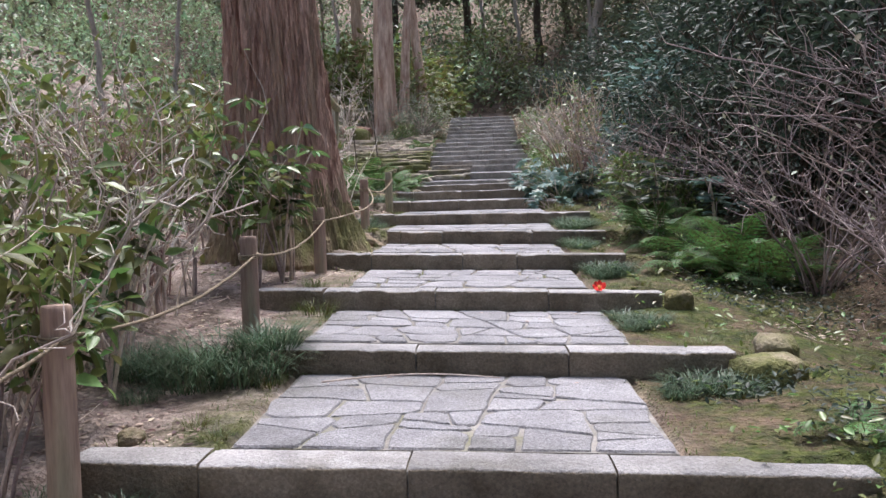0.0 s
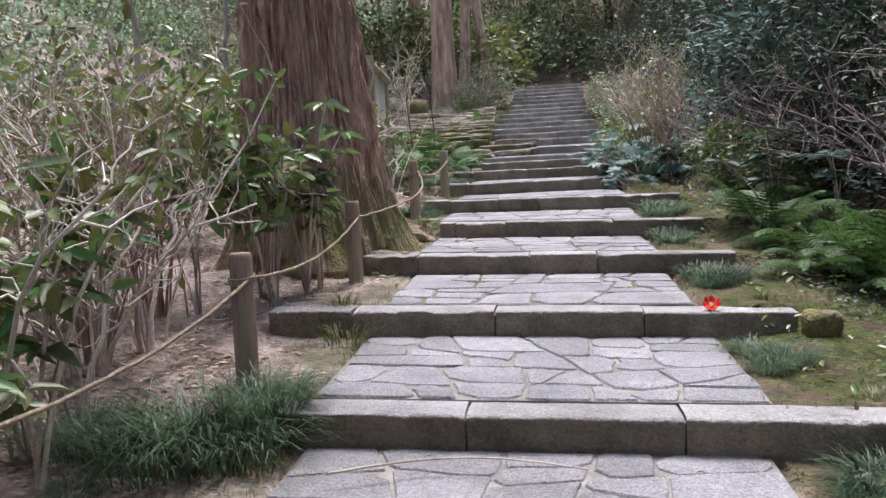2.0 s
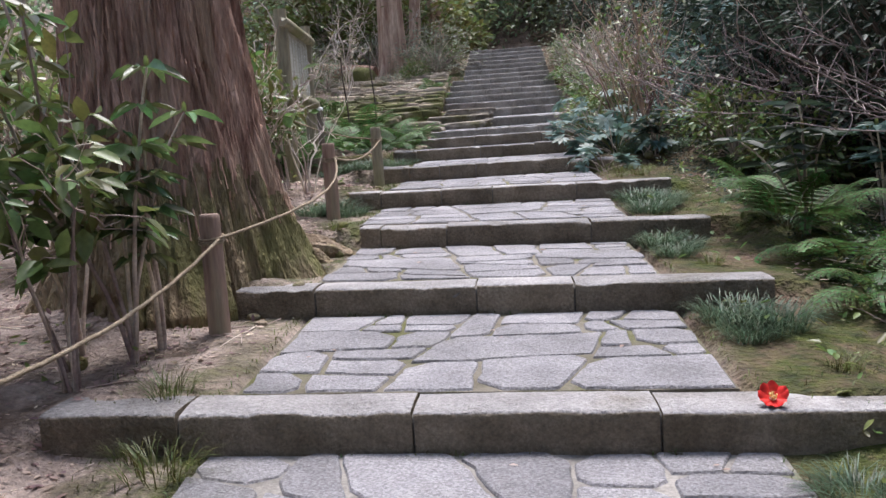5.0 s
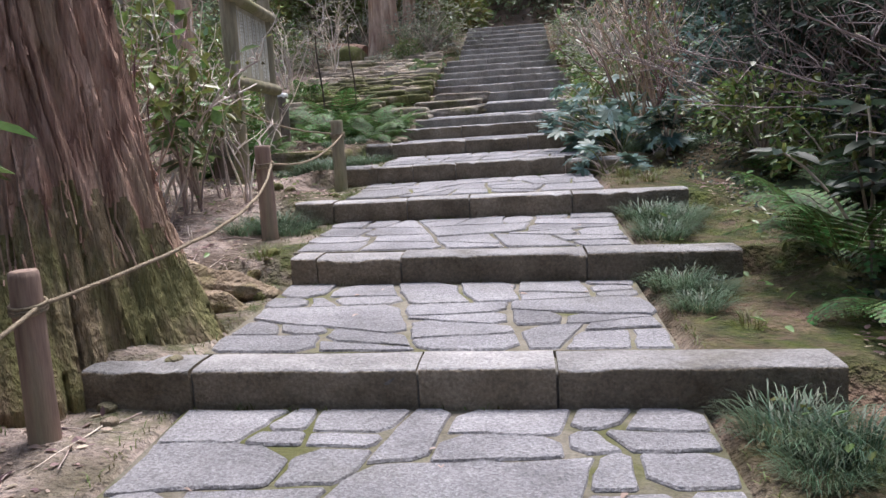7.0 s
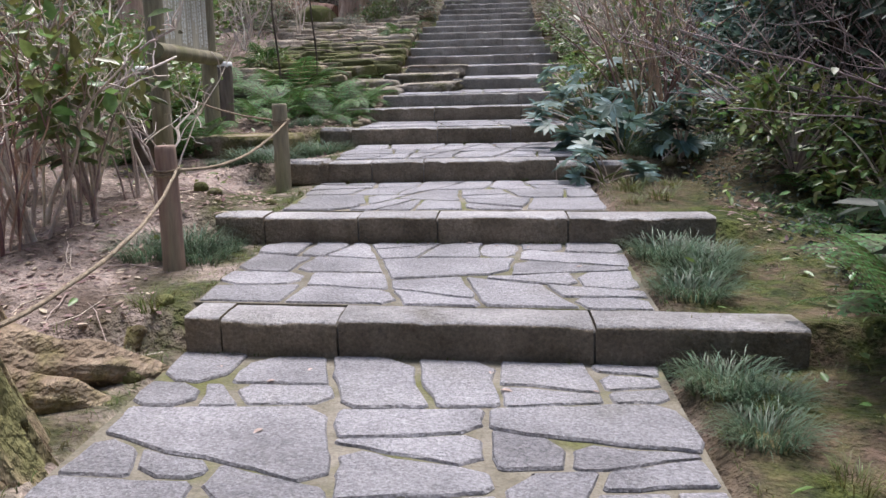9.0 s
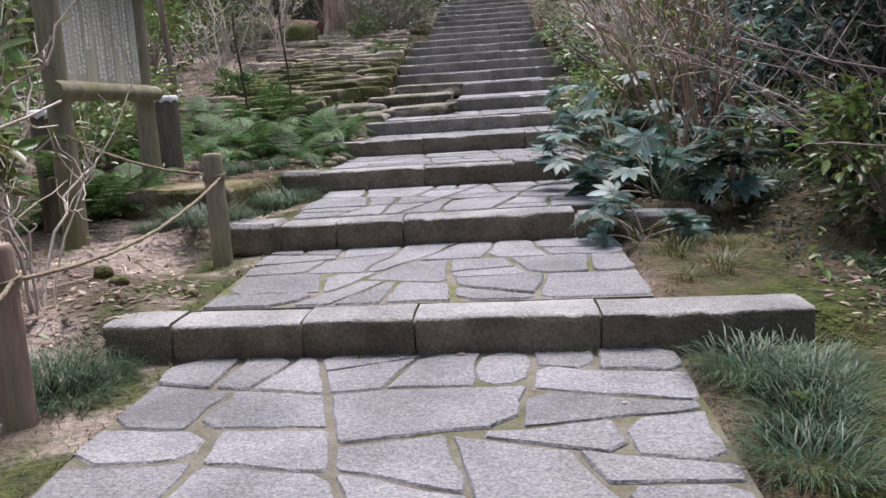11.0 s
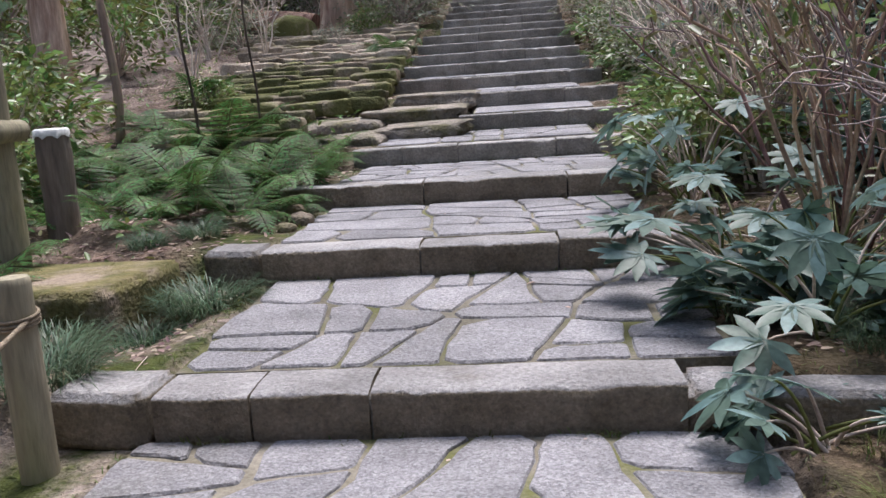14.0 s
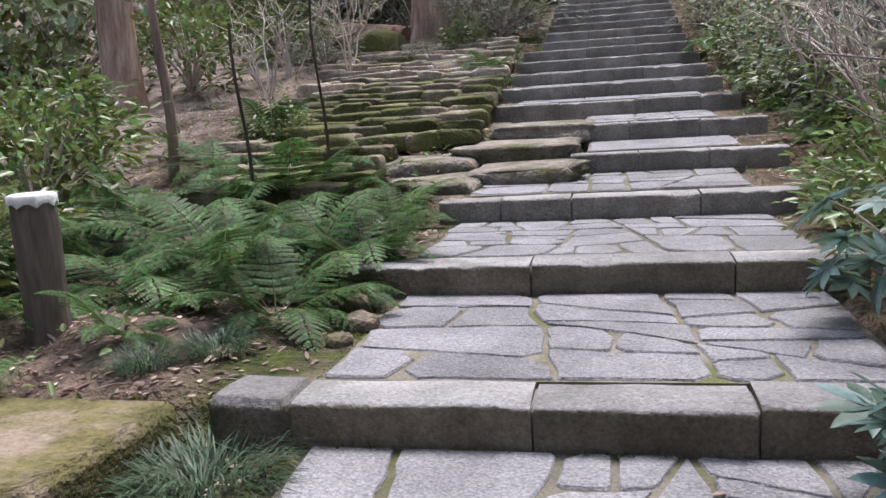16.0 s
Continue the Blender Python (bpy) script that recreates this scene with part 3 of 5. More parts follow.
# ---- cedar beside the steps ----
def build_cedar(cx, cy, height=15.0):
    nu, nv = 620, 380
    base = float(ground_z(cx, cy)) - 0.12
    h = (np.linspace(0, 1, nv) ** 2.0) * (height + 0.4) - 0.4
    th = np.arange(nu) / nu * 2 * math.pi
    T, H = np.meshgrid(th, h)
    lobes = 0.5 + 0.5 * np.cos(5 * T + 0.6 + 0.5 * np.sin(2 * T))
    low = np.exp(-np.maximum(H, 0.0) / 0.5)
    R = 0.4 + 0.23 * np.exp(-np.maximum(H, 0) / 1.9) + low * (0.1 + 0.19 * lobes ** 1.5) - 0.006 * H + 0.03 * np.cos(3 * T + 1) + 0.02 * np.cos(7 * T + H * 0.3)
    uu = T / (2 * math.pi)
    warp = (vnoise(uu * 24, H * 1.3, 41, 24) - 0.5) * 0.024 + (vnoise(uu * 60, H * 3.5, 42, 60) - 0.5) * 0.006
    ridge = vnoise((uu + warp) * 100 % 100, H * 0.9, 43, 100)
    ridge2 = vnoise((uu + warp) * 170 % 170, H * 1.8, 47, 170)
    crack = vnoise((uu + warp * 1.4) * 120 % 120, H * 2.6, 49, 120)
    flake = vnoise((uu + warp) * 140 % 140, H * 6.0, 53, 140)
    R = R + 0.05 * (np.abs(ridge - 0.5) * 2) ** 0.6 - 0.03 + 0.024 * ridge2 - 0.03 * (crack < 0.3) + 0.014 * (flake > 0.6)
    g = Geo()
    X, Y = cx + R * np.cos(T) - 0.045 * H, cy + R * np.sin(T)
    g.add(np.stack([X, Y, base + H], -1) - np.array([cx, cy, base]), [])
    i, j = np.meshgrid(np.arange(nv - 1), np.arange(nu), indexing="ij")
    k = (j + 1) % nu
    g.f = np.stack([i * nu + j, i * nu + k, (i + 1) * nu + k, (i + 1) * nu + j], -1).reshape(-1, 4).tolist()
    tree = thing("cedar_tree", (cx, cy, base), "huge old cedar with reddish brown stringy bark and flared roots", "tree")
    trunk = part("trunk", g, BARK, tree)
    trunk.data.materials.append(OLIVEBARK)
    mid_h, mid_t = (H[:-1] + H[1:]) / 2, T[:-1]
    low_part = mid_h < 0.3 + 0.55 * vnoise(mid_t / (2 * math.pi) * 14, mid_h * 1.5, 57, 14) + 0.25 * vnoise(mid_t / (2 * math.pi) * 70, mid_h * 4, 58, 70)
    trunk.data.polygons.foreach_set("material_index", low_part.astype(np.int32).ravel())
    strips = Geo()
    for k in range(1100):
        a, h0 = rng.uniform(0, 2 * math.pi), rng.uniform(0.35, 3.6)
        ln = rng.uniform(0.06, 0.3)
        hs = np.linspace(h0, h0 + ln, 5)
        r = np.interp(hs, h, R[:, int(a / (2 * math.pi) * nu) % nu]) + 0.006 + 0.009 * np.array([0.9, 0.3, 0.1, 0.2, 1.0]) * rng.uniform(0.2, 1)
        aa = a + np.cumsum(rng.normal(0, 0.006, 5))
        c = np.stack([r * np.cos(aa) - 0.045 * hs, r * np.sin(aa), hs], 1)
        t = np.array([-math.sin(a), math.cos(a), 0]) * rng.uniform(0.002, 0.006)
        o = np.array([math.cos(a), math.sin(a), 0]) * 0.006
        v = np.concatenate([c - t, c + t, c - t * 0.7 - o, c + t * 0.7 - o])
        f = [[q, 5 + q, 6 + q, q + 1] for q in range(4)] + [[q + 1, q + 11, q + 10, q] for q in range(4)] + [[5 + q, 15 + q, 16 + q, 6 + q] for q in range(4)]
        strips.add(v, f)
    tagged(part("peeling_bark", strips, BARK, tree, "loose peeling strips of bark"), kind="stuff")
    limbs, crown = Geo(), Geo()
    for k in range(9):
        a, z0 = rng.uniform(0, 2 * math.pi), rng.uniform(12.5, 14.8)
        ln = rng.uniform(0.8, 1.6)
        t = np.linspace(0, 1, 6)
        p = np.stack([0.3 * math.cos(a) + ln * t * math.cos(a), 0.3 * math.sin(a) + ln * t * math.sin(a), z0 + 0.4 * t - 0.9 * t * t], 1)
        tube(limbs, p, 0.06 * (1 - 0.8 * t), 5)
        n = 130
        q = p[rng.integers(1, 6, n)] + rng.normal(0, 0.28, (n, 3))
        leaves(crown, q, rng.normal(0, 1, (n, 3)) + np.array([math.cos(a), math.sin(a), -0.5]), rng.normal(0, 0.3, (n, 3)) + [0, 0, 1], rng.uniform(0.2, 0.4, n), rng.uniform(0.05, 0.12, n))
    part("limb", limbs, BARK, tree)
    part("crown", crown, FARLEAF, tree)
    return base


def gnarled(geo, pts, radii, sides, seed):
    """A knotty root or bough: a tube with furrows along it and swellings."""
    n = len(pts)
    start = geo.n
    tube(geo, pts, radii, sides, False)
    v = geo.v[-1].reshape(n, sides, 3)
    c = np.asarray(pts)[:, None]
    a = np.arange(sides)[None] / sides
    t = np.linspace(0, 1, n)[:, None]
    k = 0.5 + 0.75 * vnoise(a * 5 % 5, t * 6 + seed, seed, 5) + 0.4 * vnoise((a + t * 0.15) * 18 % 18, t * 3 + seed, seed + 1, 18)
    geo.v[-1] = (c + (v - c) * k[..., None]).reshape(-1, 3)
    return start


def build_root():
    root = thing("tree_root", (-1.6, 9.5, float(ground_z(-1.6, 9.5))), "gnarled tan root spreading from the foot of the cedar", "root")
    off = np.array(root.matrix_basis.translation)
    for k, (x0, y0, x1, y1, r0, r1, lift) in enumerate(((-1.85, 9.25, -1.2, 9.86, 0.17, 0.05, 0.1), (-1.75, 9.15, -1.22, 9.6, 0.12, 0.04, 0.05), (-1.85, 9.45, -1.27, 9.95, 0.13, 0.04, 0.06), (-1.8, 9.3, -1.22, 9.74, 0.12, 0.03, 0.12), (-1.9, 9.6, -1.36, 10.15, 0.12, 0.03, 0.02))):
        t = np.linspace(0, 1, 22)
        x, y = x0 + (x1 - x0) * t, y0 + (y1 - y0) * t + 0.05 * np.sin(t * 4 + k)
        z = ground_z(x, y) + lift + 0.12 * (1 - t) ** 2 - 0.03 * t - 0.13 * t ** 4
        g = Geo()
        gnarled(g, np.stack([x, y, z], 1) - off, r0 + (r1 - r0) * t ** 0.7, 26, 3 + k * 5)
        part("root_limb", g, MOSSBARK, root)


# ---- rope fence ----
POSTS = [(-1.75, 3.36, 0.26, 1.075), (-1.60, 5.64, 0.6, 1.285), (-1.595, 8.06, 0.77, 1.49), (-1.565, 10.93, 1.2, 1.87), (-1.48, 12.98, 1.36, 2.05)]


def build_post(x, y, z0, z1, rad, mat, label, k):
    g = Geo()
    n, sides = 12, 18
    h = np.array([-0.15, *np.linspace(0.0, 0.9, n - 4), 0.965, 0.99, 1.0]) * (z1 - z0)
    h[0] = -0.2
    ang = np.arange(sides) / sides * 2 * math.pi
    rr = rad * (1 + 0.04 * np.cos(2 * ang + k) + 0.03 * np.cos(5 * ang))
    v = []
    for q, hh in enumerate(h):
        s = 1.0 if q < n - 2 else (0.97, 0.86)[q - n + 2] if q < n else 0.86
        rq = rr * s * (1 + 0.05 * (vnoise(ang * 2, np.full(sides, hh * 7 + k), 61) - 0.5)) * (1.06 - 0.06 * hh / (z1 - z0))
        v.append(np.stack([rq * np.cos(ang), rq * np.sin(ang), np.full(sides, hh)], 1))
    m = len(h)
    i, j = np.meshgrid(np.arange(m - 1), np.arange(sides), indexing="ij")
    k1 = (j + 1) % sides
    g.add(np.concatenate(v), np.stack([i * sides + j, i * sides + k1, (i + 1) * sides + k1, (i + 1) * sides + j], -1).reshape(-1, 4))
    g.add(v[-1], [list(range(sides))])
    post = thing("fence_post", (x, y, z0), label, "fence post", "posts of the rope fence")
    part("shaft", g, mat, post)
    loop = Geo()
    for dz in (0.0, 0.014, 0.026):
        a = np.linspace(0, 2 * math.pi, 20)
        tube(loop, np.stack([(rad + 0.007) * np.cos(a), (rad + 0.007) * np.sin(a), (z1 - z0) - 0.12 - dz + 0.01 * np.sin(a)], 1), 0.0065, 5, False)
    part("rope_loop", loop, ROPE, post, "rope wound round the post")


def build_fence():
    kinds = [(POSTWOOD, "round dark brown wooden fence post in mossy soil"), (POSTWOOD, "round peeling brown wooden fence post in bare soil"), (POSTWOOD, "round grey-brown wooden fence post beside the cedar"),
             (POSTWOOD, "round reddish brown wooden fence post past the cedar"), (GREENWOOD, "round greenish weathered fence post by a mossy bank")]
    for k, (p, (m, lab)) in enumerate(zip(POSTS, kinds)):
        build_post(*p[:3], p[3], 0.056 if k else 0.06, m, lab, k)
    tops = [(-2.15, 1.9, 0.75), *[(x, y, z1 - 0.125) for x, y, z0, z1 in POSTS], (-2.5, 13.22, 2.2)]
    for k, (p, q) in enumerate(zip(tops[:-1], tops[1:])):
        p, q = np.array(p), np.array(q)
        t = np.linspace(0, 1, 26)
        sag = 0.04 if k == 3 else 0.1 if k < 5 else 0.06
        c = p + (q - p) * t[:, None] + np.array([0.05, 0, 0]) - np.array([0, 0, 1.0]) * (4 * sag * t * (1 - t))[:, None]
        c[:, 0] += (0.23 if k == 3 else 0.0) * np.sin(math.pi * t)      # pushed out by the foot of the cedar
        c = c + rng.normal(0, 0.0015, c.shape)
        r = part("rope", tube(Geo(), c, 0.0085, 6), ROPE)
        tagged(r, "sagging tan rope strung between fence posts", "rope", "ropes of the fence")


# ---- notice board ----
def log(geo, p, q, r, sides=14, n=8):
    t = np.linspace(0, 1, n)
    c = np.asarray(p, float) + (np.asarray(q, float) - np.asarray(p, float)) * t[:, None]
    e = np.full(n, r) * (1 + 0.03 * np.sin(t * 9))
    e[0] *= 0.93
    e[-1] *= 0.93
    return tube(geo, c, e, sides)


def build_sign():
    L, R = np.array([-2.5, 13.28]), np.array([-2.6, 14.8])
    d = (R - L) / np.hypot(*(R - L))
    nrm = np.array([d[1], -d[0]])
    s = thing("notice_board", (L[0], L[1], 1.6), "weathered wooden notice board with white writing on log posts", "sign")

    def at(u, z, out=0.0):
        p = d * u + nrm * out
        return (p[0], p[1], z - 1.6)

    W = float(np.hypot(*(R - L)))
    part("post", log(Geo(), at(0, 1.4), at(0, 3.42), 0.075), GREENWOOD, s)
    part("post", log(Geo(), at(W, 1.55), at(W, 3.45), 0.075), GREENWOOD, s)
    part("rail", log(Geo(), at(-0.16, 2.47, 0.05), at(W + 0.14, 2.47, 0.05), 0.062), GREENWOOD, s, "lower log rail")
    part("rail", log(Geo(), at(-0.16, 3.27, 0.05), at(W + 0.14, 3.27, 0.05), 0.062), GREENWOOD, s, "upper log rail")
    n = 8
    r = np.random.default_rng(5)
    for k in range(n):
        u0, u1 = 0.09 + (W - 0.18) * k / n + 0.003, 0.09 + (W - 0.18) * (k + 1) / n - 0.003
        b = Geo()
        c = [at(u, z, o) for o in (0.0, 0.028) for u, z in ((u0, 2.52), (u1, 2.52), (u1, 3.22), (u0, 3.22))]
        b.add(c, [[0, 3, 2, 1], [4, 5, 6, 7], [0, 1, 5, 4], [1, 2, 6, 5], [2, 3, 7, 6], [3, 0, 4, 7]])
        plank = part("plank", b, BOARD, s, "", False)
        for col in (0.3, 0.7):
            t = Geo()
            uc = u0 + (u1 - u0) * col
            z = 3.17
            end = 2.58 + r.uniform(0, 0.2) * (k % 3 == 2)
            while z > end:
                hh = r.uniform(0.018, 0.032)
                for q in range(3):
                    w = r.uniform(0.012, 0.028)
                    du, zz = r.uniform(-0.009, 0.009), z - hh * (q + 0.5) / 3
                    v = [at(uc + du + a * w, zz + bb * 0.0056, 0.0305) for a, bb in ((-1, -1), (1, -1), (1, 1), (-1, 1))]
                    t.add(v, [[0, 1, 2, 3]])
                z -= hh + r.uniform(0.004, 0.012)
            tagged(part("lettering", t, WHITE, plank, "column of small white characters", False), kind="stuff")
    for x, y, z0, z1, lab in ((-2.70, 15.5, 1.7, 2.45, "short dark log stake with a white painted top"), (-2.85, 13.75, 1.5, 2.36, "short dark log stake with a white top behind the board")):
        st = thing("log_stake", (x, y, z0), lab, "stake", "stakes behind the notice board")
        part("shaft", log(Geo(), (0, 0, -0.2), (0, 0, z1 - z0), 0.1, 18), GREYLOG, st)
        cap = Geo()
        a = np.arange(24) / 24 * 2 * math.pi
        rr = 0.104 + 0.004 * np.cos(8 * a)
        low = z1 - z0 - 0.035 - 0.012 * np.cos(8 * a)
        ring = [np.stack([rr * np.cos(a), rr * np.sin(a), low], 1), np.stack([rr * np.cos(a), rr * np.sin(a), np.full(24, z1 - z0 + 0.004)], 1), np.stack([rr * 0.85 * np.cos(a), rr * 0.85 * np.sin(a), np.full(24, z1 - z0 + 0.014)], 1)]
        k = np.arange(24)
        k1 = (k + 1) % 24
        cap.add(np.concatenate(ring), np.concatenate([np.stack([k, k1, k1 + 24, k + 24], 1), np.stack([k + 24, k1 + 24, k1 + 48, k + 48], 1)]))
        cap.f.append((k + 48).tolist())
        part("cap", cap, WHITE, st, "white painted scalloped cap")


def slab_geo(size, seed):
    bm = bmesh.new()
    bmesh.ops.create_cube(bm, size=1.0)
    bmesh.ops.scale(bm, vec=size, verts=bm.verts)
    bmesh.ops.bevel(bm, geom=bm.edges[:], offset=0.018, segments=2, affect="EDGES")
    bmesh.ops.subdivide_edges(bm, edges=[e for e in bm.edges if e.calc_length() > 0.15], cuts=6, use_grid_fill=True)
    v = np.array([q.co[:] for q in bm.verts])
    f = [[q.index for q in p.verts] for p in bm.faces]
    bm.free()
    v[:, 2] += (fbm(v[:, 0] * 5 + seed, v[:, 1] * 5, 71) - 0.45) * 0.03
    v[:, 1] += (fbm(v[:, 0] * 5 + seed, v[:, 2] * 5, 72) - 0.45) * 0.03
    g = Geo()
    g.add(v, [])
    g.f = f
    return g


build_cedar(-2.1, 9.0)
build_root()
build_fence()
build_sign()
slab = part("stone_slab", slab_geo((0.8, 0.8, 0.28), 2), MOSSROCK)
slab.matrix_basis = pose(-2.13, 14.43, 1.62, 0, 0, -3)
tagged(slab, "flat moss-covered stone slab set in the bank", "slab")
for sx, sy, sz, dims, lab in ((-1.35, 13.26, 1.51, (0.34, 0.28, 0.2), "squared dark stone block at the end of a step"), (-1.4, 14.86, 1.69, (0.29, 0.28, 0.2), "squared pale stone block at the end of a step"),
                              (0.94, 13.22, 1.46, (0.7, 0.26, 0.2), "low rough stone prolonging a step under leaves")):
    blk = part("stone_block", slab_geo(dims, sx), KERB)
    blk.matrix_basis = pose(sx, sy, sz, 0, 0, -4)
    tagged(blk, lab, "block", "end blocks of the steps")


# ---- plants ----
def bezier(p0, p1, p2, n=8):
    t = np.linspace(0, 1, n)[:, None]
    return (1 - t) ** 2 * p0 + 2 * t * (1 - t) * p1 + t * t * p2


def shrub_geo(seed, height=1.2, spread=0.6, stems=18, twigs=4, leaf=0.09, leaf_w=0.5, leaf_count=300, thick=0.008, low=0.35, lean=(0, 0), wiggle=0.05, hang=0.15):
    """Stems that rise from one root, side twigs, and leaves on their upper parts."""
    r = np.random.default_rng(seed)
    wood, fol, spots, dirs = Geo(), Geo(), [], []
    for k in range(stems):
        a, out = r.uniform(0, 2 * math.pi), spread * math.sqrt(r.uniform(0.02, 1))
        h = height * r.uniform(0.6, 1.05)
        p0 = np.array([math.cos(a), math.sin(a), 0]) * r.uniform(0, 0.13)
        p2 = np.array([math.cos(a) * out + lean[0], math.sin(a) * out + lean[1], h])
        c = bezier(p0, p0 + (p2 - p0) * np.array([0.25, 0.25, 0.6]), p2, 9) + np.cumsum(r.normal(0, wiggle / 3, (9, 3)), 0) * np.linspace(0, 1, 9)[:, None]
        tube(wood, c, thick * r.uniform(0.7, 1.3) * np.linspace(1, 0.4, 9), 5, False)
        for q in range(r.integers(max(1, twigs - 2), twigs + 2)):
            i = r.integers(4, 9)
            d = unit(r.normal(0, 1, 3) + np.array([0, 0, 0.9]) + (c[i] - c[0]) * 0.6)
            ln = r.uniform(0.12, 0.4) * height * 0.6
            e = bezier(c[i], c[i] + d * ln * 0.5, c[i] + d * ln + np.array([0, 0, 0.1 * ln]), 5) + np.cumsum(r.normal(0, wiggle / 4, (5, 3)), 0) * np.linspace(0, 1, 5)[:, None]
            tube(wood, e, thick * 0.5 * np.linspace(1, 0.45, 5), 4, False)
            spots += [e[-1], e[-1], e[-2], e[2]]
            dirs += [d] * 4
        spots += [c[-1], c[-2]]
        dirs += [unit(c[-1] - c[-3])] * 2
    spots, dirs = np.array(spots), np.array(dirs)
    keep = spots[:, 2] > low * height
    spots, dirs = spots[keep], dirs[keep]
    if leaf_count and len(spots):
        i = r.integers(0, len(spots), leaf_count)
        d = unit(dirs[i] + r.normal(0, 0.9, (leaf_count, 3)) + np.array([0, 0, -hang]))
        s = leaf * r.uniform(0.55, 1.25, leaf_count)
        leaves(fol, spots[i] + r.normal(0, 0.02, (leaf_count, 3)), d, r.normal(0, 0.45, (leaf_count, 3)) + [0, 0, 1], s, s * leaf_w * r.uniform(0.8, 1.2, leaf_count))
    return wood, fol


def shrub_kind(name, label, category, wood_mat, leaf_m, group, part_wood="stems", **kw):
    wood, fol = shrub_geo(**kw)
    s = thing(name, (0, 0, -200), label, category, group)
    tagged(part("branchwork", wood, wood_mat, s), kind="stuff")
    if fol.n:
        tagged(part("foliage", fol, leaf_m, s), kind="stuff")
    return s


def plant(kinds, spots, seed, size=(0.85, 1.15), sink=0.02, lean=3):
    """Sets copies of the kinds at the places, each with its own turn and size; the first of each kind is set itself."""
    r = np.random.default_rng(seed)
    for i, (x, y, *s) in enumerate(spots):
        k = kinds[i % len(kinds)]
        sc = (s[0] if s else 1.0) * r.uniform(*size)
        m = pose(x, y, float(ground_z(x, y)) - sink, r.normal(0, lean), r.normal(0, lean), r.uniform(0, 360))
        if "placed" in k:
            o = copy_thing(k, m)
        else:
            o = k
            o["placed"] = 1
            o.matrix_basis = m
        o.scale = (sc, sc, sc * r.uniform(0.92, 1.08))


def blob_bush(seed, radius, height, clumps, per, leaf, leaf_w=0.45, wood=True, droop=0.12):
    """A dense bush: limbs that end in clumps of leaves, with gaps between."""
    r = np.random.default_rng(seed)
    w, fol = Geo(), Geo()
    for k in range(clumps):
        a, t = r.uniform(0, 2 * math.pi), r.uniform(0, 1)
        hh = height * (0.12 + 0.88 * t)
        rad = radius * math.sqrt(max(0.05, 1 - (2 * t - 0.85) ** 2 * 0.75)) * r.uniform(0.35, 1.0)
        c = np.array([rad * math.cos(a), rad * math.sin(a), hh])
        if wood:
            tube(w, bezier(np.array([0, 0, 0.0]), c * np.array([0.3, 0.3, 0.7]), c, 6), np.linspace(0.022, 0.005, 6) * radius, 5, False)
        size = r.uniform(0.14, 0.3) * radius
        q = c + r.normal(0, 1, (per, 3)) * np.array([1, 1, 0.6]) * size
        d = unit((q - c) + np.array([math.cos(a), math.sin(a), 0.1]) * size * 0.8 + r.normal(0, 0.5, (per, 3)) * size)
        s = leaf * r.uniform(0.6, 1.25, per)
        leaves(fol, q, d, r.normal(0, 0.4, (per, 3)) + [0, 0, 1], s, s * leaf_w, droop=droop)
    return w, fol


def bush_kind(name, label, category, wood_mat, leaf_m, group, **kw):
    wood, fol = blob_bush(**kw)
    s = thing(name, (0, 0, -200), label, category, group)
    tagged(part("branchwork", wood, wood_mat, s), kind="stuff")
    tagged(part("foliage", fol, leaf_m, s), kind="stuff")
    return s


def fern_frond(geo, stalk, r, length, az, rise, curl):
    """One arching frond with two rows of toothed side leaves."""
    n = 18
    t = np.linspace(0, 1, n)
    up = rise * t - curl * t * t
    c = np.stack([np.cos(az) * length * t * (1 - 0.12 * t), np.sin(az) * length * t * (1 - 0.12 * t), length * up], 1)
    c[:, :2] += np.cumsum(r.normal(0, 0.003, (n, 2)), 0)
    tube(stalk, c[::3], np.linspace(0.0045, 0.0012, len(c[::3])), 4, False)
    tan = unit(np.gradient(c, axis=0))
    side = unit(np.cross(tan, [0, 0, 1.0]))
    nor = np.cross(side, tan)
    for s in (-1, 1):
        for i in range(3, n):
            w = length * 0.4 * (1 - t[i]) ** 0.75 * min(1.0, (t[i] - 0.08) * 6) * r.uniform(0.8, 1.1) + 0.008
            d = unit(side[i] * s + tan[i] * 0.42 - nor[i] * 0.18)
            m = max(3, int(w / 0.013))
            u = (np.arange(m) + 0.5) / m
            p = c[i] + d * (w * u)[:, None] - nor[i] * (0.12 * w * u ** 2)[:, None]
            wid = 0.023 * (1 - u * 0.72) * (0.5 + length)
            for ss in (-1, 1):
                leaves(geo, p, unit(tan[i] * ss + d * 0.75), np.broadcast_to(nor[i], p.shape), wid, wid * 0.6 + 0.004, 0.05, 0.02)


def fern_kind(seed, fronds, length):
    r = np.random.default_rng(seed)
    s = thing("fern", (0, 0, -200), "arching green fern growing out of the bank", "fern", "ferns beside the steps")
    for k in range(fronds):
        g, st = Geo(), Geo()
        az = 2 * math.pi * (k + r.uniform(-0.35, 0.35)) / fronds
        fern_frond(g, st, r, length * r.uniform(0.7, 1.1), az, r.uniform(0.65, 1.35), r.uniform(0.55, 0.95))
        fr = part("frond", g, FERNLEAF, s)
        part("stalk", st, FERNSTALK, fr)
    return s


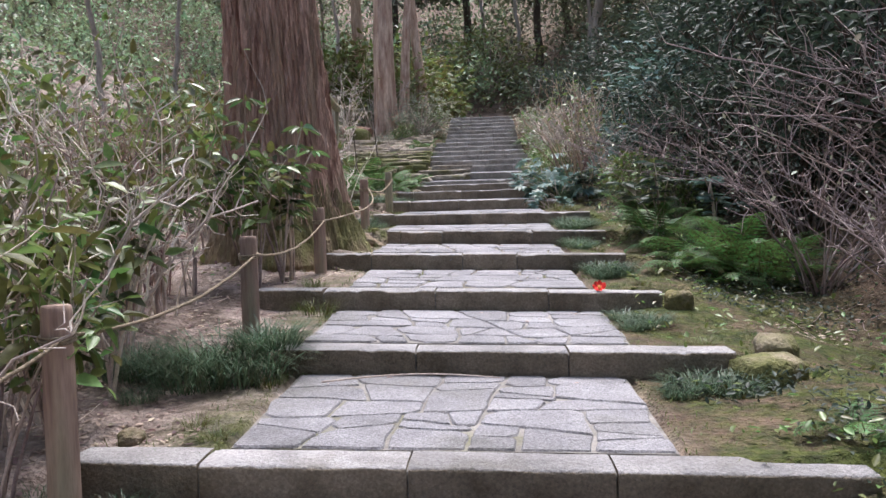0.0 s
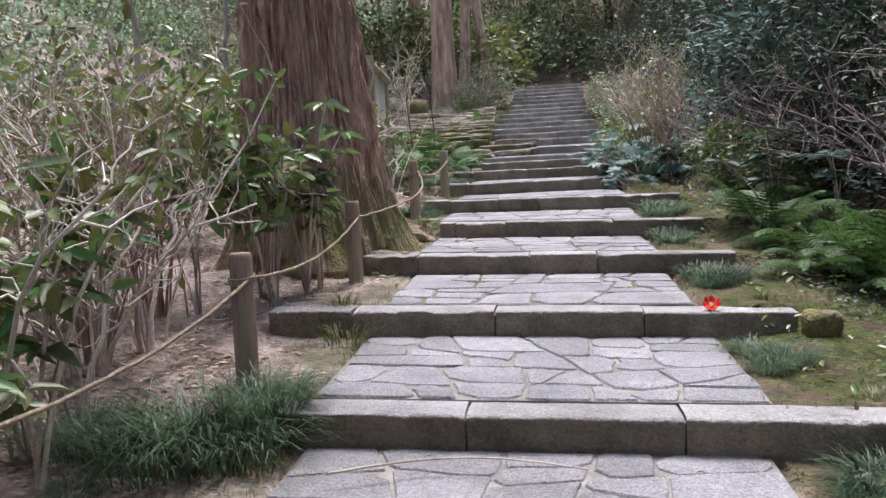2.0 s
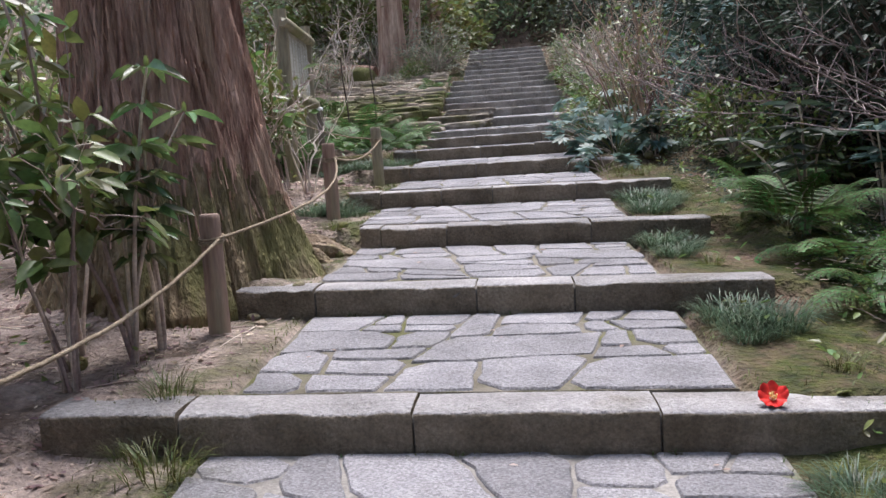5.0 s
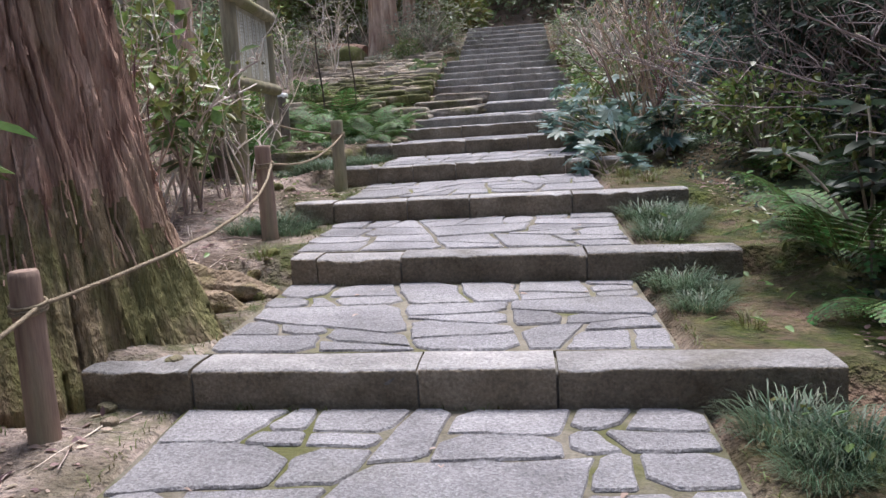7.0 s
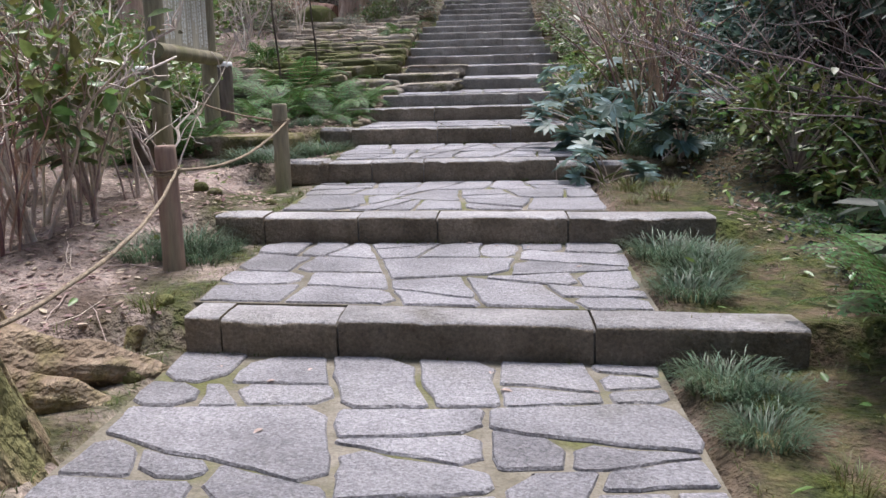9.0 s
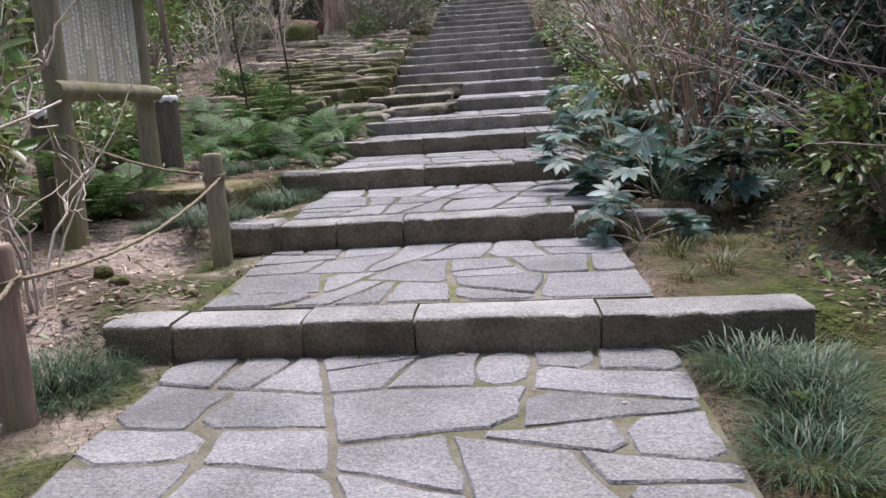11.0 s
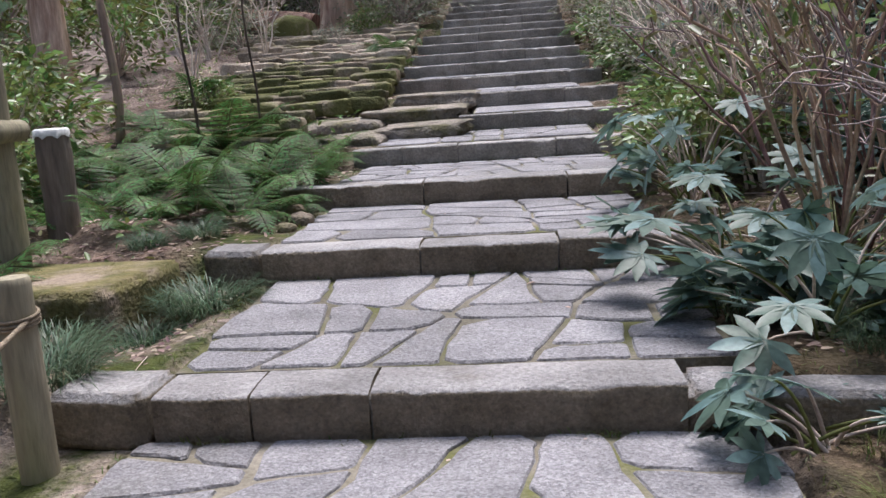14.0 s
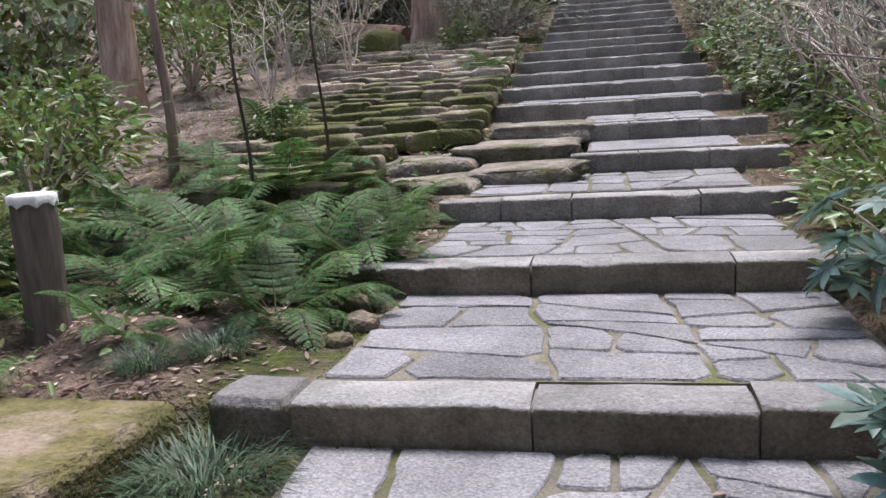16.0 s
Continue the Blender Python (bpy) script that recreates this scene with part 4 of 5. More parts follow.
def tuft_kind(name, label, seed, count, length, mat, spread=0.13, bend=0.6, width=0.0042):
    r = np.random.default_rng(seed)
    g = Geo()
    a = r.uniform(0, 2 * math.pi, count)
    rad = spread * np.sqrt(r.uniform(0, 1, count))
    at = np.stack([rad * np.cos(a), rad * np.sin(a), np.zeros(count)], 1)
    d = np.stack([np.cos(a) * 0.55, np.sin(a) * 0.55, np.full(count, 1.0)], 1) + r.normal(0, 0.28, (count, 3))
    blades(g, at, d, length * r.uniform(0.5, 1.15, count), width * r.uniform(0.7, 1.3, count), bend * r.uniform(0.6, 1.5, count))
    ob = part(name, g, mat)
    ob.location = (0, 0, -200)
    return tagged(ob, label, "grass", "grass tufts beside the steps")


def palm_leaf(seed, size, lobes=8):
    """A hand-shaped leaf with long pointed lobes."""
    r = np.random.default_rng(seed)
    g = Geo()
    a = np.linspace(-2.25, 2.25, lobes) + r.normal(0, 0.05, lobes)
    ln = size * (0.62 + 0.38 * np.cos(a * 0.62)) * r.uniform(0.92, 1.05, lobes)
    d = np.stack([np.sin(a), np.cos(a), 0.02 - 0.02 * np.abs(a)], 1)
    at = np.zeros((lobes, 3)) - d * 0.01
    n = 7
    t = np.linspace(0, 1, n)
    prof = np.array([0.07, 0.1, 0.14, 0.165, 0.145, 0.085, 0.0])
    for k in range(lobes):
        dd = unit(d[k])
        sd = unit(np.cross(dd, [0, 0, 1.0]))
        mid = dd * (ln[k] * t)[:, None] - np.array([0, 0, 1.0]) * (0.09 * ln[k] * t ** 2)[:, None]
        wob = 1 + 0.08 * np.sin(np.arange(n) * 2.1 + k)
        lft = mid + sd * (prof * ln[k] * wob)[:, None] + np.array([0, 0, 0.004]) * (prof > 0)[:, None]
        rgt = mid - sd * (prof * ln[k] * wob)[:, None] + np.array([0, 0, 0.004]) * (prof > 0)[:, None]
        v = np.concatenate([mid, lft, rgt])
        f = [[q, q + 1, n + q + 1, n + q] for q in range(n - 1)] + [[q + 1, q, 2 * n + q, 2 * n + q + 1] for q in range(n - 1)]
        g.add(v, f)
    return g.mesh("leaf", LEAFBLUE)


def build_fatsia(place, label, count, height, spread, seed, meshes, tilt=(0, 0)):
    r = np.random.default_rng(seed)
    x, y = place
    s = thing("fatsia_shrub", (x, y, float(ground_z(x, y)) - 0.02), label, "shrub", "large-leaved shrubs beside the steps")
    for k in range(count):
        a = r.uniform(0, 2 * math.pi)
        rad = spread * math.sqrt(r.uniform(0.08, 1))
        h = height * r.uniform(0.25, 1.0) * (1.1 - 0.4 * rad / spread)
        tip = np.array([rad * math.cos(a) + tilt[0], rad * math.sin(a) + tilt[1], h])
        st = Geo()
        c = bezier(np.array([r.normal(0, 0.05), r.normal(0, 0.05), 0]), tip * np.array([0.35, 0.35, 0.8]), tip, 7)
        tube(st, c, np.linspace(0.008, 0.0035, 7), 5, False)
        stalk = part("stalk", st, LEAFYELLOW if k % 2 else TWIG, s)
        lf = part("leaf", meshes[k % len(meshes)], None, stalk, "glossy bluish hand-shaped leaf")
        yaw = math.degrees(a) - 90 + r.normal(0, 25)
        sc = r.uniform(0.65, 1.1)
        lf.matrix_basis = Matrix.Translation(tip) @ Euler((radians(r.normal(-10, 24)), radians(r.normal(0, 20)), radians(yaw))).to_matrix().to_4x4() @ Matrix.Scale(sc, 4)


def build_aucuba(x, y, height, stems, seed, label, leaf=0.17, leaf_m=None, droop=0.18):
    r = np.random.default_rng(seed)
    s = thing("aucuba_shrub", (x, y, float(ground_z(x, y)) - 0.02), label, "shrub", "glossy evergreen shrubs")
    wood, fol, buds = Geo(), Geo(), Geo()
    for k in range(stems):
        a, out = r.uniform(0, 2 * math.pi), r.uniform(0.1, 0.45) * height
        tip = np.array([out * math.cos(a), out * math.sin(a), height * r.uniform(0.65, 1.0)])
        c = bezier(np.zeros(3), tip * np.array([0.2, 0.2, 0.6]), tip, 8) + np.cumsum(r.normal(0, 0.006, (8, 3)), 0)
        tube(wood, c, np.linspace(0.012, 0.006, 8), 6, False)
        for lvl in (7, 6, 4) if leaf_m else (7, 5):
            n = r.integers(5, 9)
            az = np.arange(n) * 2.4 + r.uniform(0, 6)
            d = np.stack([np.cos(az), np.sin(az), r.uniform(-0.1, 0.25, n)], 1)
            s_ = leaf * r.uniform(0.7, 1.2, n)
            leaves(fol, np.repeat(c[lvl][None], n, 0) + d * 0.02, d, np.tile([0, 0, 1.0], (n, 1)) + r.normal(0, 0.25, (n, 3)), s_, s_ * 0.38, 0.1, droop)
        n = 5
        az = np.arange(n) * 1.26
        leaves(buds, np.repeat(c[-1][None], n, 0), np.stack([np.cos(az) * 0.25, np.sin(az) * 0.25, np.ones(n)], 1), np.stack([np.cos(az), np.sin(az), np.zeros(n)], 1), 0.055, 0.02)
    tagged(part("branchwork", wood, TWIG, s), kind="stuff")
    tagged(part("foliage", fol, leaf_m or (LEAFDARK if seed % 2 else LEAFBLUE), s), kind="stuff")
    tagged(part("budding_tip", buds, BUD, s, "pale yellow-green upright buds"), kind="stuff")


def tree_kind(name, label, seed, height, radius, bark, leaf_m, crown_from=0.45, clumps=46, per=90, leaf=0.2, lean=0.06):
    """A tree: tapered trunk, limbs, and a crown of many leaf clumps."""
    r = np.random.default_rng(seed)
    s = thing(name, (0, 0, -200), label, "tree", "trees of the wood")
    t = np.linspace(0, 1, 16)
    c = np.stack([np.cumsum(r.normal(0, lean, 16)), np.cumsum(r.normal(0, lean, 16)), t * height - 0.4], 1)
    g = Geo()
    tube(g, c, radius * (1 - 0.75 * t) + radius * 0.55 * np.exp(-t * height / 0.35), 14)
    part("trunk", g, bark, s)
    limbs, crown = Geo(), Geo()
    for k in range(clumps):
        h = r.uniform(crown_from, 1.0)
        base = np.array([np.interp(h, t, c[:, q]) for q in range(3)])
        a = r.uniform(0, 2 * math.pi)
        ln = height * 0.2 * r.uniform(0.4, 1.1) * (1.25 - 0.7 * h)
        tip = base + np.array([math.cos(a) * ln, math.sin(a) * ln, r.uniform(-0.15, 0.5) * ln])
        tube(limbs, bezier(base, (base + tip) / 2 + [0, 0, 0.15 * ln], tip, 5), np.linspace(0.3, 0.06, 5) * radius * 0.7, 5, False)
        q = tip + r.normal(0, 1, (per, 3)) * np.array([0.5, 0.5, 0.3]) * max(0.6, ln * 0.5)
        sz = leaf * r.uniform(0.6, 1.3, per)
        leaves(crown, q, r.normal(0, 1, (per, 3)) + [0, 0, -0.3], r.normal(0, 0.4, (per, 3)) + [0, 0, 1], sz, sz * 0.5)
    tagged(part("limbwork", limbs, bark, s), kind="stuff")
    tagged(part("crown", crown, leaf_m, s), kind="stuff")
    return s


# shrubs behind the rope fence
hyd = [shrub_kind("hydrangea_shrub", "bushy shrub of pale tan stems with sparse green leaves", "shrub", TWIG, LEAF, "shrubs behind the rope fence", seed=11 + k, height=1.25, spread=0.75, stems=7, twigs=10,
                  leaf=0.12, leaf_count=100, thick=0.0125, low=0.4, wiggle=0.15) for k in range(3)]
red = [shrub_kind("bare_shrub", "reddish brown bare shrub with tangled upright twigs", "shrub", REDTWIG, LEAFYELLOW, "bare shrubs behind the rope fence", seed=21 + k, height=1.35, spread=0.5, stems=12, twigs=5,
                  leaf=0.07, leaf_count=50, thick=0.009, low=0.5, wiggle=0.14) for k in range(2)]
tall = [shrub_kind("leafy_shrub", "tall leafy green shrub with broad glossy leaves", "shrub", TWIG, LEAF, "leafy shrubs behind the rope fence", seed=31 + k, height=1.5, spread=0.6, stems=5, twigs=9,
                   leaf=0.18, leaf_w=0.46, leaf_count=140, thick=0.012, low=0.38, wiggle=0.12, hang=0.55) for k in range(2)]
plant(hyd, [(-3.3, 6.6), (-3.4, 5.2, 1.05), (-4.1, 6.0, 1.1), (-4.4, 7.2, 1.2), (-3.7, 8.1, 1.15), (-5.2, 8.8, 1.3), (-4.6, 5.0, 1.1), (-3.6, 4.4, 1.0), (-5.8, 6.6, 1.3),
            (-5.1, 10.4, 1.3), (-4.0, 10.2, 1.1), (-3.4, 11.6, 1.1), (-4.2, 12.4, 1.2), (-3.4, 12.7, 1.0), (-6.4, 11.5, 1.4), (-5.6, 13.4, 1.3), (-7.0, 9.0, 1.5), (-3.9, 14.6, 1.1)], 1)
plant(red, [(-2.6, 4.8, 0.85), (-3.0, 7.4), (-4.0, 9.2), (-2.55, 11.0, 1.05), (-3.4, 10.6), (-3.6, 13.2), (-3.0, 3.6, 0.8), (-2.85, 7.3, 1.05), (-2.9, 6.5, 1.0), (-3.35, 6.7, 1.1), (-2.6, 6.0, 0.9)], 2)
plant(tall, [(-2.15, 7.55, 0.85), (-3.05, 4.9, 0.95), (-4.2, 5.6, 1.1), (-2.35, 11.45, 0.72), (-3.3, 12.0, 1.05), (-3.4, 3.4, 0.85), (-5.0, 7.8, 1.2), (-4.7, 11.2, 1.2), (-3.25, 9.95, 1.0), (-4.4, 14.8, 1.2), (-2.35, 3.9, 0.8), (-2.4, 5.0, 0.85), (-1.98, 7.25, 0.8), (-2.05, 3.35, 0.8), (-2.3, 3.0, 0.9), (-2.25, 12.15, 0.75), (-2.5, 7.15, 0.85), (-2.65, 6.0, 0.8)], 3)

snag = [shrub_kind("dead_shrub", "bare whitish dead shrub with crooked thick branches", "shrub", PALETWIG, LEAFYELLOW, "dead shrubs behind the rope fence", seed=36 + k, height=1.5, spread=0.95, stems=6, twigs=8,
                   leaf=0.09, leaf_count=36, thick=0.014, low=0.5, wiggle=0.21) for k in range(2)]
plant(snag, [(-2.2, 3.2, 0.85), (-2.3, 4.3, 0.85), (-2.5, 5.7, 0.95), (-3.1, 6.9, 1.0), (-2.45, 6.3, 0.9), (-2.75, 5.2, 0.9), (-2.3, 5.2, 0.75), (-2.45, 11.2, 0.9), (-2.0, 11.9, 0.75), (-3.3, 5.0, 1.0), (-2.7, 12.2, 0.95), (-3.9, 24.4, 1.0), (-4.7, 23.2, 1.1), (-5.0, 25.0, 1.1), (-3.6, 28.2, 1.2), (-4.6, 27.2, 1.2), (-2.75, 11.7, 1.1), (-3.2, 13.6, 1.0)], 11)

# the thicket on the other side
bare = [shrub_kind("bare_thicket", "spreading bare shrub with grey-pink forking twigs", "shrub", GREYTWIG, LEAFPALE, "bare shrubs on the shaded bank", seed=41 + k, height=1.3, spread=1.9, stems=24, twigs=10,
                   leaf=0.05, leaf_count=60, thick=0.0085, low=0.3, lean=(-0.3, -0.1), wiggle=0.11) for k in range(2)]
plant(bare, [(3.0, 7.9, 0.9), (3.3, 13.0, 1.0), (3.2, 15.8, 1.0), (4.3, 10.8, 1.3), (3.0, 4.6, 0.8), (3.15, 5.9, 1.0), (3.7, 7.0, 1.15), (3.9, 5.2, 1.1), (4.4, 8.6, 1.2), (3.5, 11.6, 1.1), (2.6, 13.4, 0.95), (3.6, 9.7, 1.1), (4.5, 6.2, 1.1), (4.7, 7.6, 1.2), (4.6, 5.2, 1.1)], 4)
canes = [shrub_kind("cane_shrub", "clump of thin bare brown canes with few leaves", "shrub", CANE, LEAF, "bare canes beside the steps", seed=51, height=1.5, spread=0.85, stems=12, twigs=5,
                    leaf=0.07, leaf_count=130, thick=0.011, low=0.45, wiggle=0.13)]
plant(canes, [(1.45, 14.35, 1.0), (1.75, 14.9, 1.1), (2.2, 15.4, 1.1)], 5)
white = [shrub_kind("pale_cane_shrub", "clump of thin bare whitish canes with few leaves", "shrub", TWIG, LEAFPALE, "pale bare canes beside the upper steps", seed=52, height=1.45, spread=0.75, stems=18, twigs=6,
                    leaf=0.07, leaf_count=130, thick=0.011, low=0.45, wiggle=0.13)]
plant(white, [(1.7, 16.3, 1.0), (1.65, 17.8, 0.95), (1.9, 19.0, 1.05), (1.75, 20.4, 1.0), (2.3, 17.2, 1.15), (2.2, 21.5, 1.1), (2.4, 19.6, 1.2)], 5)
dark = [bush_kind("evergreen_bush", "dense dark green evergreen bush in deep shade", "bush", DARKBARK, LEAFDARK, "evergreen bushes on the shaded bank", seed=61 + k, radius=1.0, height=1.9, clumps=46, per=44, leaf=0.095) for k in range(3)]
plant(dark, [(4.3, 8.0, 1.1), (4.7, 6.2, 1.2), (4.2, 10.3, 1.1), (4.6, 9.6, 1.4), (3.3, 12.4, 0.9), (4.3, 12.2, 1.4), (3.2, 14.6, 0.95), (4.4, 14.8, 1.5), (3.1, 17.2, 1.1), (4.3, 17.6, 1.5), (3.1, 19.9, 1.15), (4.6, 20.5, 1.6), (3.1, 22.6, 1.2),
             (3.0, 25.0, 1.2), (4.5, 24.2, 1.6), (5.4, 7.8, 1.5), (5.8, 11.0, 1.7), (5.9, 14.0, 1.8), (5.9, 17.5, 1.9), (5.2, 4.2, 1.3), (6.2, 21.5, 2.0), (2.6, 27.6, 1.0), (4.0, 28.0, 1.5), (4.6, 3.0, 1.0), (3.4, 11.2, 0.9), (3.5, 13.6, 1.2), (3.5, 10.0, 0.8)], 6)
blue = [bush_kind("glossy_bush", "glossy blue-green leafy bush on the bank", "bush", DARKBARK, LEAFBLUE, "glossy bushes on the bank", seed=71 + k, radius=0.8, height=1.2, clumps=34, per=40, leaf=0.13, leaf_w=0.4) for k in range(2)]
plant(blue, [(2.6, 15.6, 0.8), (2.5, 18.3, 0.9), (2.8, 20.9, 1.2), (3.6, 21.8, 1.4), (2.4, 23.6, 0.9), (3.0, 18.9, 1.3), (2.9, 16.3, 1.2), (3.9, 16.2, 1.8)], 7)
pale = [bush_kind("pale_bush", "low bush with dusty grey-green leaves", "bush", TWIG, LEAFPALE, "pale bushes beside the upper steps", seed=81, radius=0.7, height=0.9, clumps=30, per=34, leaf=0.075)]
plant(pale, [(1.75, 21.7, 0.9), (1.8, 23.1, 0.95), (1.6, 24.8, 0.9), (-2.2, 27.6, 0.9), (-3.9, 28.4, 1.0), (-2.9, 25.2, 0.6), (1.5, 26.6, 0.9), (-2.35, 26.6, 1.1), (-2.0, 27.3, 1.3), (-4.6, 25.5, 0.9), (-5.2, 27.8, 1.2), (2.1, 20.6, 1.1), (2.0, 22.8, 1.2), (2.1, 18.9, 1.0)], 8)

green = [bush_kind("leafy_bush", "low leafy green bush crowding the steps", "bush", TWIG, LEAF, "leafy bushes beside the upper steps", seed=85 + k, radius=0.6, height=0.8, clumps=30, per=34, leaf=0.09) for k in range(2)]
plant(green, [(1.3, 16.3, 0.75), (1.35, 17.1, 0.8), (1.75, 16.7, 0.9), (2.1, 17.6, 1.1), (1.85, 18.4, 0.9), (2.0, 19.7, 1.0), (1.65, 21.1, 0.8), (2.0, 22.4, 1.1), (1.7, 23.9, 0.9), (1.9, 25.6, 1.1), (2.3, 13.0, 0.8), (2.7, 12.2, 0.9), (2.5, 14.6, 0.9), (-3.7, 16.0, 1.0), (-4.2, 17.5, 1.2), (-3.5, 20.3, 0.6),
              (-4.9, 18.8, 1.3), (-2.4, 26.0, 0.7), (-5.4, 15.5, 1.3), (-5.9, 20.0, 1.4), (-2.95, 10.6, 0.7), (-3.6, 11.4, 0.8), (1.5, 27.5, 0.9), (-1.9, 28.8, 0.9), (-6.2, 24.0, 1.5), (-5.6, 26.5, 1.3)], 10)

golden = [bush_kind("golden_bush", "yellow-green bush catching light in the wood", "bush", TWIG, LEAFYELLOW, "light bushes in the wood", seed=88, radius=0.8, height=1.1, clumps=34, per=40, leaf=0.11)]
plant(golden, [(0.3, 37.0, 2.2), (-3.5, 31.6, 1.3), (-4.4, 29.4, 0.9), (-1.7, 33.6, 1.0), (-6.8, 29.0, 1.6), (-8.6, 24.5, 1.7), (-9.6, 18.8, 1.8), (-3.4, 30.4, 2.2), (-4.3, 31.4, 2.6), (-2.6, 32.4, 2.4), (-5.6, 30.6, 2.2)], 15)

# ferns
ferns = [fern_kind(91, 10, 0.74), fern_kind(92, 8, 0.66), fern_kind(93, 7, 0.75)]
plant(ferns, [(-2.75, 13.95, 1.0), (-2.65, 14.5, 1.0), (-1.5, 16.1, 0.8), (-1.52, 16.6, 0.85), (-1.45, 17.2, 0.7), (2.05, 9.2, 1.25), (2.4, 8.7, 1.3), (2.5, 9.75, 1.4), (1.85, 8.25, 0.95), (2.15, 10.3, 1.2), (2.8, 9.1, 1.5), (2.2, 8.1, 1.15), (2.55, 8.2, 1.3), (2.05, 8.6, 1.15), (2.9, 8.5, 1.4), (1.85, 9.8, 1.1), (1.7, 4.0, 0.75), (1.95, 3.75, 0.75), (2.3, 11.9, 0.9), (2.35, 12.8, 0.9), (1.95, 12.3, 0.6),
              (-1.7, 15.75, 0.95), (-2.1, 16.1, 1.2), (-1.8, 16.6, 1.15), (-2.35, 16.7, 1.3), (-1.95, 17.3, 1.25), (-2.5, 17.4, 1.25), (-1.7, 17.9, 1.0), (-2.3, 15.4, 0.85), (-2.7, 16.2, 1.1), (-2.6, 14.25, 0.7), (-2.95, 18.0, 1.1), (-2.2, 18.1, 1.1),
              (-3.2, 16.8, 1.1), (-2.35, 15.9, 0.9), (-3.1, 15.2, 0.8), (-2.9, 13.9, 0.7), (-3.5, 17.7, 1.0), (-3.0, 19.0, 0.9), (-3.4, 18.4, 1.2), (-3.7, 19.4, 1.2), (-3.9, 18.2, 1.2), (-3.6, 20.6, 1.1), (-4.3, 20.2, 1.3), (-4.0, 21.8, 1.2), (-2.6, 18.3, 1.2), (-2.0, 18.5, 0.9), (-3.3, 16.2, 1.1), (-3.8, 17.0, 1.2), (-2.9, 15.7, 0.9),
              (1.35, 16.6, 0.75), (1.5, 17.2, 0.85), (1.4, 18.6, 0.85), (1.5, 19.6, 0.85), (1.45, 20.9, 0.85), (1.4, 22.2, 0.85), (1.3, 23.6, 0.8), (1.35, 18.0, 0.8), (1.7, 20.2, 0.9), (1.3, 21.5, 0.8), (1.25, 24.6, 0.8),
              (-1.95, 22.6, 0.85), (-2.1, 23.4, 0.95), (-1.8, 24.1, 0.9), (-2.05, 24.8, 0.95), (-1.75, 25.6, 0.85), (-1.7, 21.9, 0.7), (-2.3, 24.2, 0.9), (-1.6, 23.2, 0.7)], 9, (0.7, 1.0), 0.03, 9)

# grass tufts
mondo = [tuft_kind("mondo_grass_tuft", "dark green tuft of fine arching mondo grass", 101 + k, 420, 0.23, GRASS, 0.17, 1.0, 0.0045) for k in range(2)]
fresh = [tuft_kind("fresh_grass_tuft", "small tuft of yellow-green fresh grass", 111, 110, 0.16, GRASSYELLOW, 0.1, 0.5, 0.0035)]


def tufts(kinds, spots, seed):
    r = np.random.default_rng(seed)
    for i, (x, y, s) in enumerate(spots):
        k = kinds[i % len(kinds)]
        s *= r.uniform(0.7, 1.05)
        m = pose(x, y, float(ground_z(x, y)) - 0.01, 0, 0, r.uniform(0, 360))
        o = copy_thing(k, m) if "placed" in k else k
        o["placed"] = 1
        o.matrix_basis = m
        o.scale = (s, s, s * r.uniform(0.8, 1.1))


tufts(mondo, [(-1.5, 3.3, 1.0), (-1.95, 3.5, 0.9), (-1.5, 5.1, 1.75), (-1.7, 5.3, 1.8), (-1.95, 5.15, 1.7), (-1.4, 5.3, 1.4), (-2.15, 5.05, 1.6), (-1.75, 4.95, 1.5), (-1.95, 4.6, 0.8), (1.2, 4.95, 1.0), (1.35, 4.8, 0.9), (1.05, 4.75, 0.7), (1.02, 6.4, 1.0), (1.15, 6.2, 0.9), (1.0, 6.0, 0.7),
              (1.05, 8.05, 1.0), (1.2, 7.9, 1.0), (1.05, 7.75, 0.8), (0.98, 9.75, 0.8), (1.1, 9.6, 0.8), (1.0, 9.3, 0.7), (1.05, 11.2, 1.1), (1.2, 11.0, 1.1), (1.1, 10.8, 1.1), (1.3, 11.3, 0.9), (1.02, 10.5, 0.9), (-1.5, 11.15, 1.1), (-1.65, 11.3, 1.1),
              (-1.45, 11.4, 0.8), (-1.8, 11.1, 0.9), (-1.45, 14.45, 1.5), (-1.5, 14.6, 1.4), (-1.8, 13.7, 1.0), (-1.95, 13.8, 1.0), (-1.62, 14.1, 1.0), (-2.15, 13.7, 1.0), (-1.65, 13.35, 1.1), (1.0, 13.9, 1.1), (1.15, 13.75, 1.0), (0.95, 14.2, 0.9),
              (1.25, 14.0, 0.9), (1.4, 13.65, 1.2), (1.55, 13.8, 1.1), (1.7, 13.5, 1.0), (1.3, 13.45, 0.9), (1.85, 13.75, 1.1), (-1.75, 15.25, 0.9), (-2.0, 15.1, 0.8), (-1.4, 16.05, 0.7)], 12)
tufts(fresh, [(-1.35, 6.6, 1.2), (-1.5, 6.75, 1.0), (-1.3, 4.9, 0.8), (-1.45, 7.05, 0.9), (-1.2, 11.25, 1.0), (-0.85, 11.42, 1.0), (-1.12, 11.2, 0.7), (1.05, 12.6, 1.1), (1.2, 12.3, 1.2), (1.0, 12.1, 0.8), (1.35, 12.7, 1.0), (1.1, 13.0, 0.9), (-1.35, 9.9, 0.8),
              (-1.4, 10.2, 0.9), (-1.5, 8.9, 0.6), (1.15, 9.0, 0.8), (1.3, 7.3, 0.8), (-1.3, 12.6, 0.6), (1.4, 5.7, 0.9), (-1.3, 3.9, 0.8), (-1.45, 4.1, 0.8)], 13)

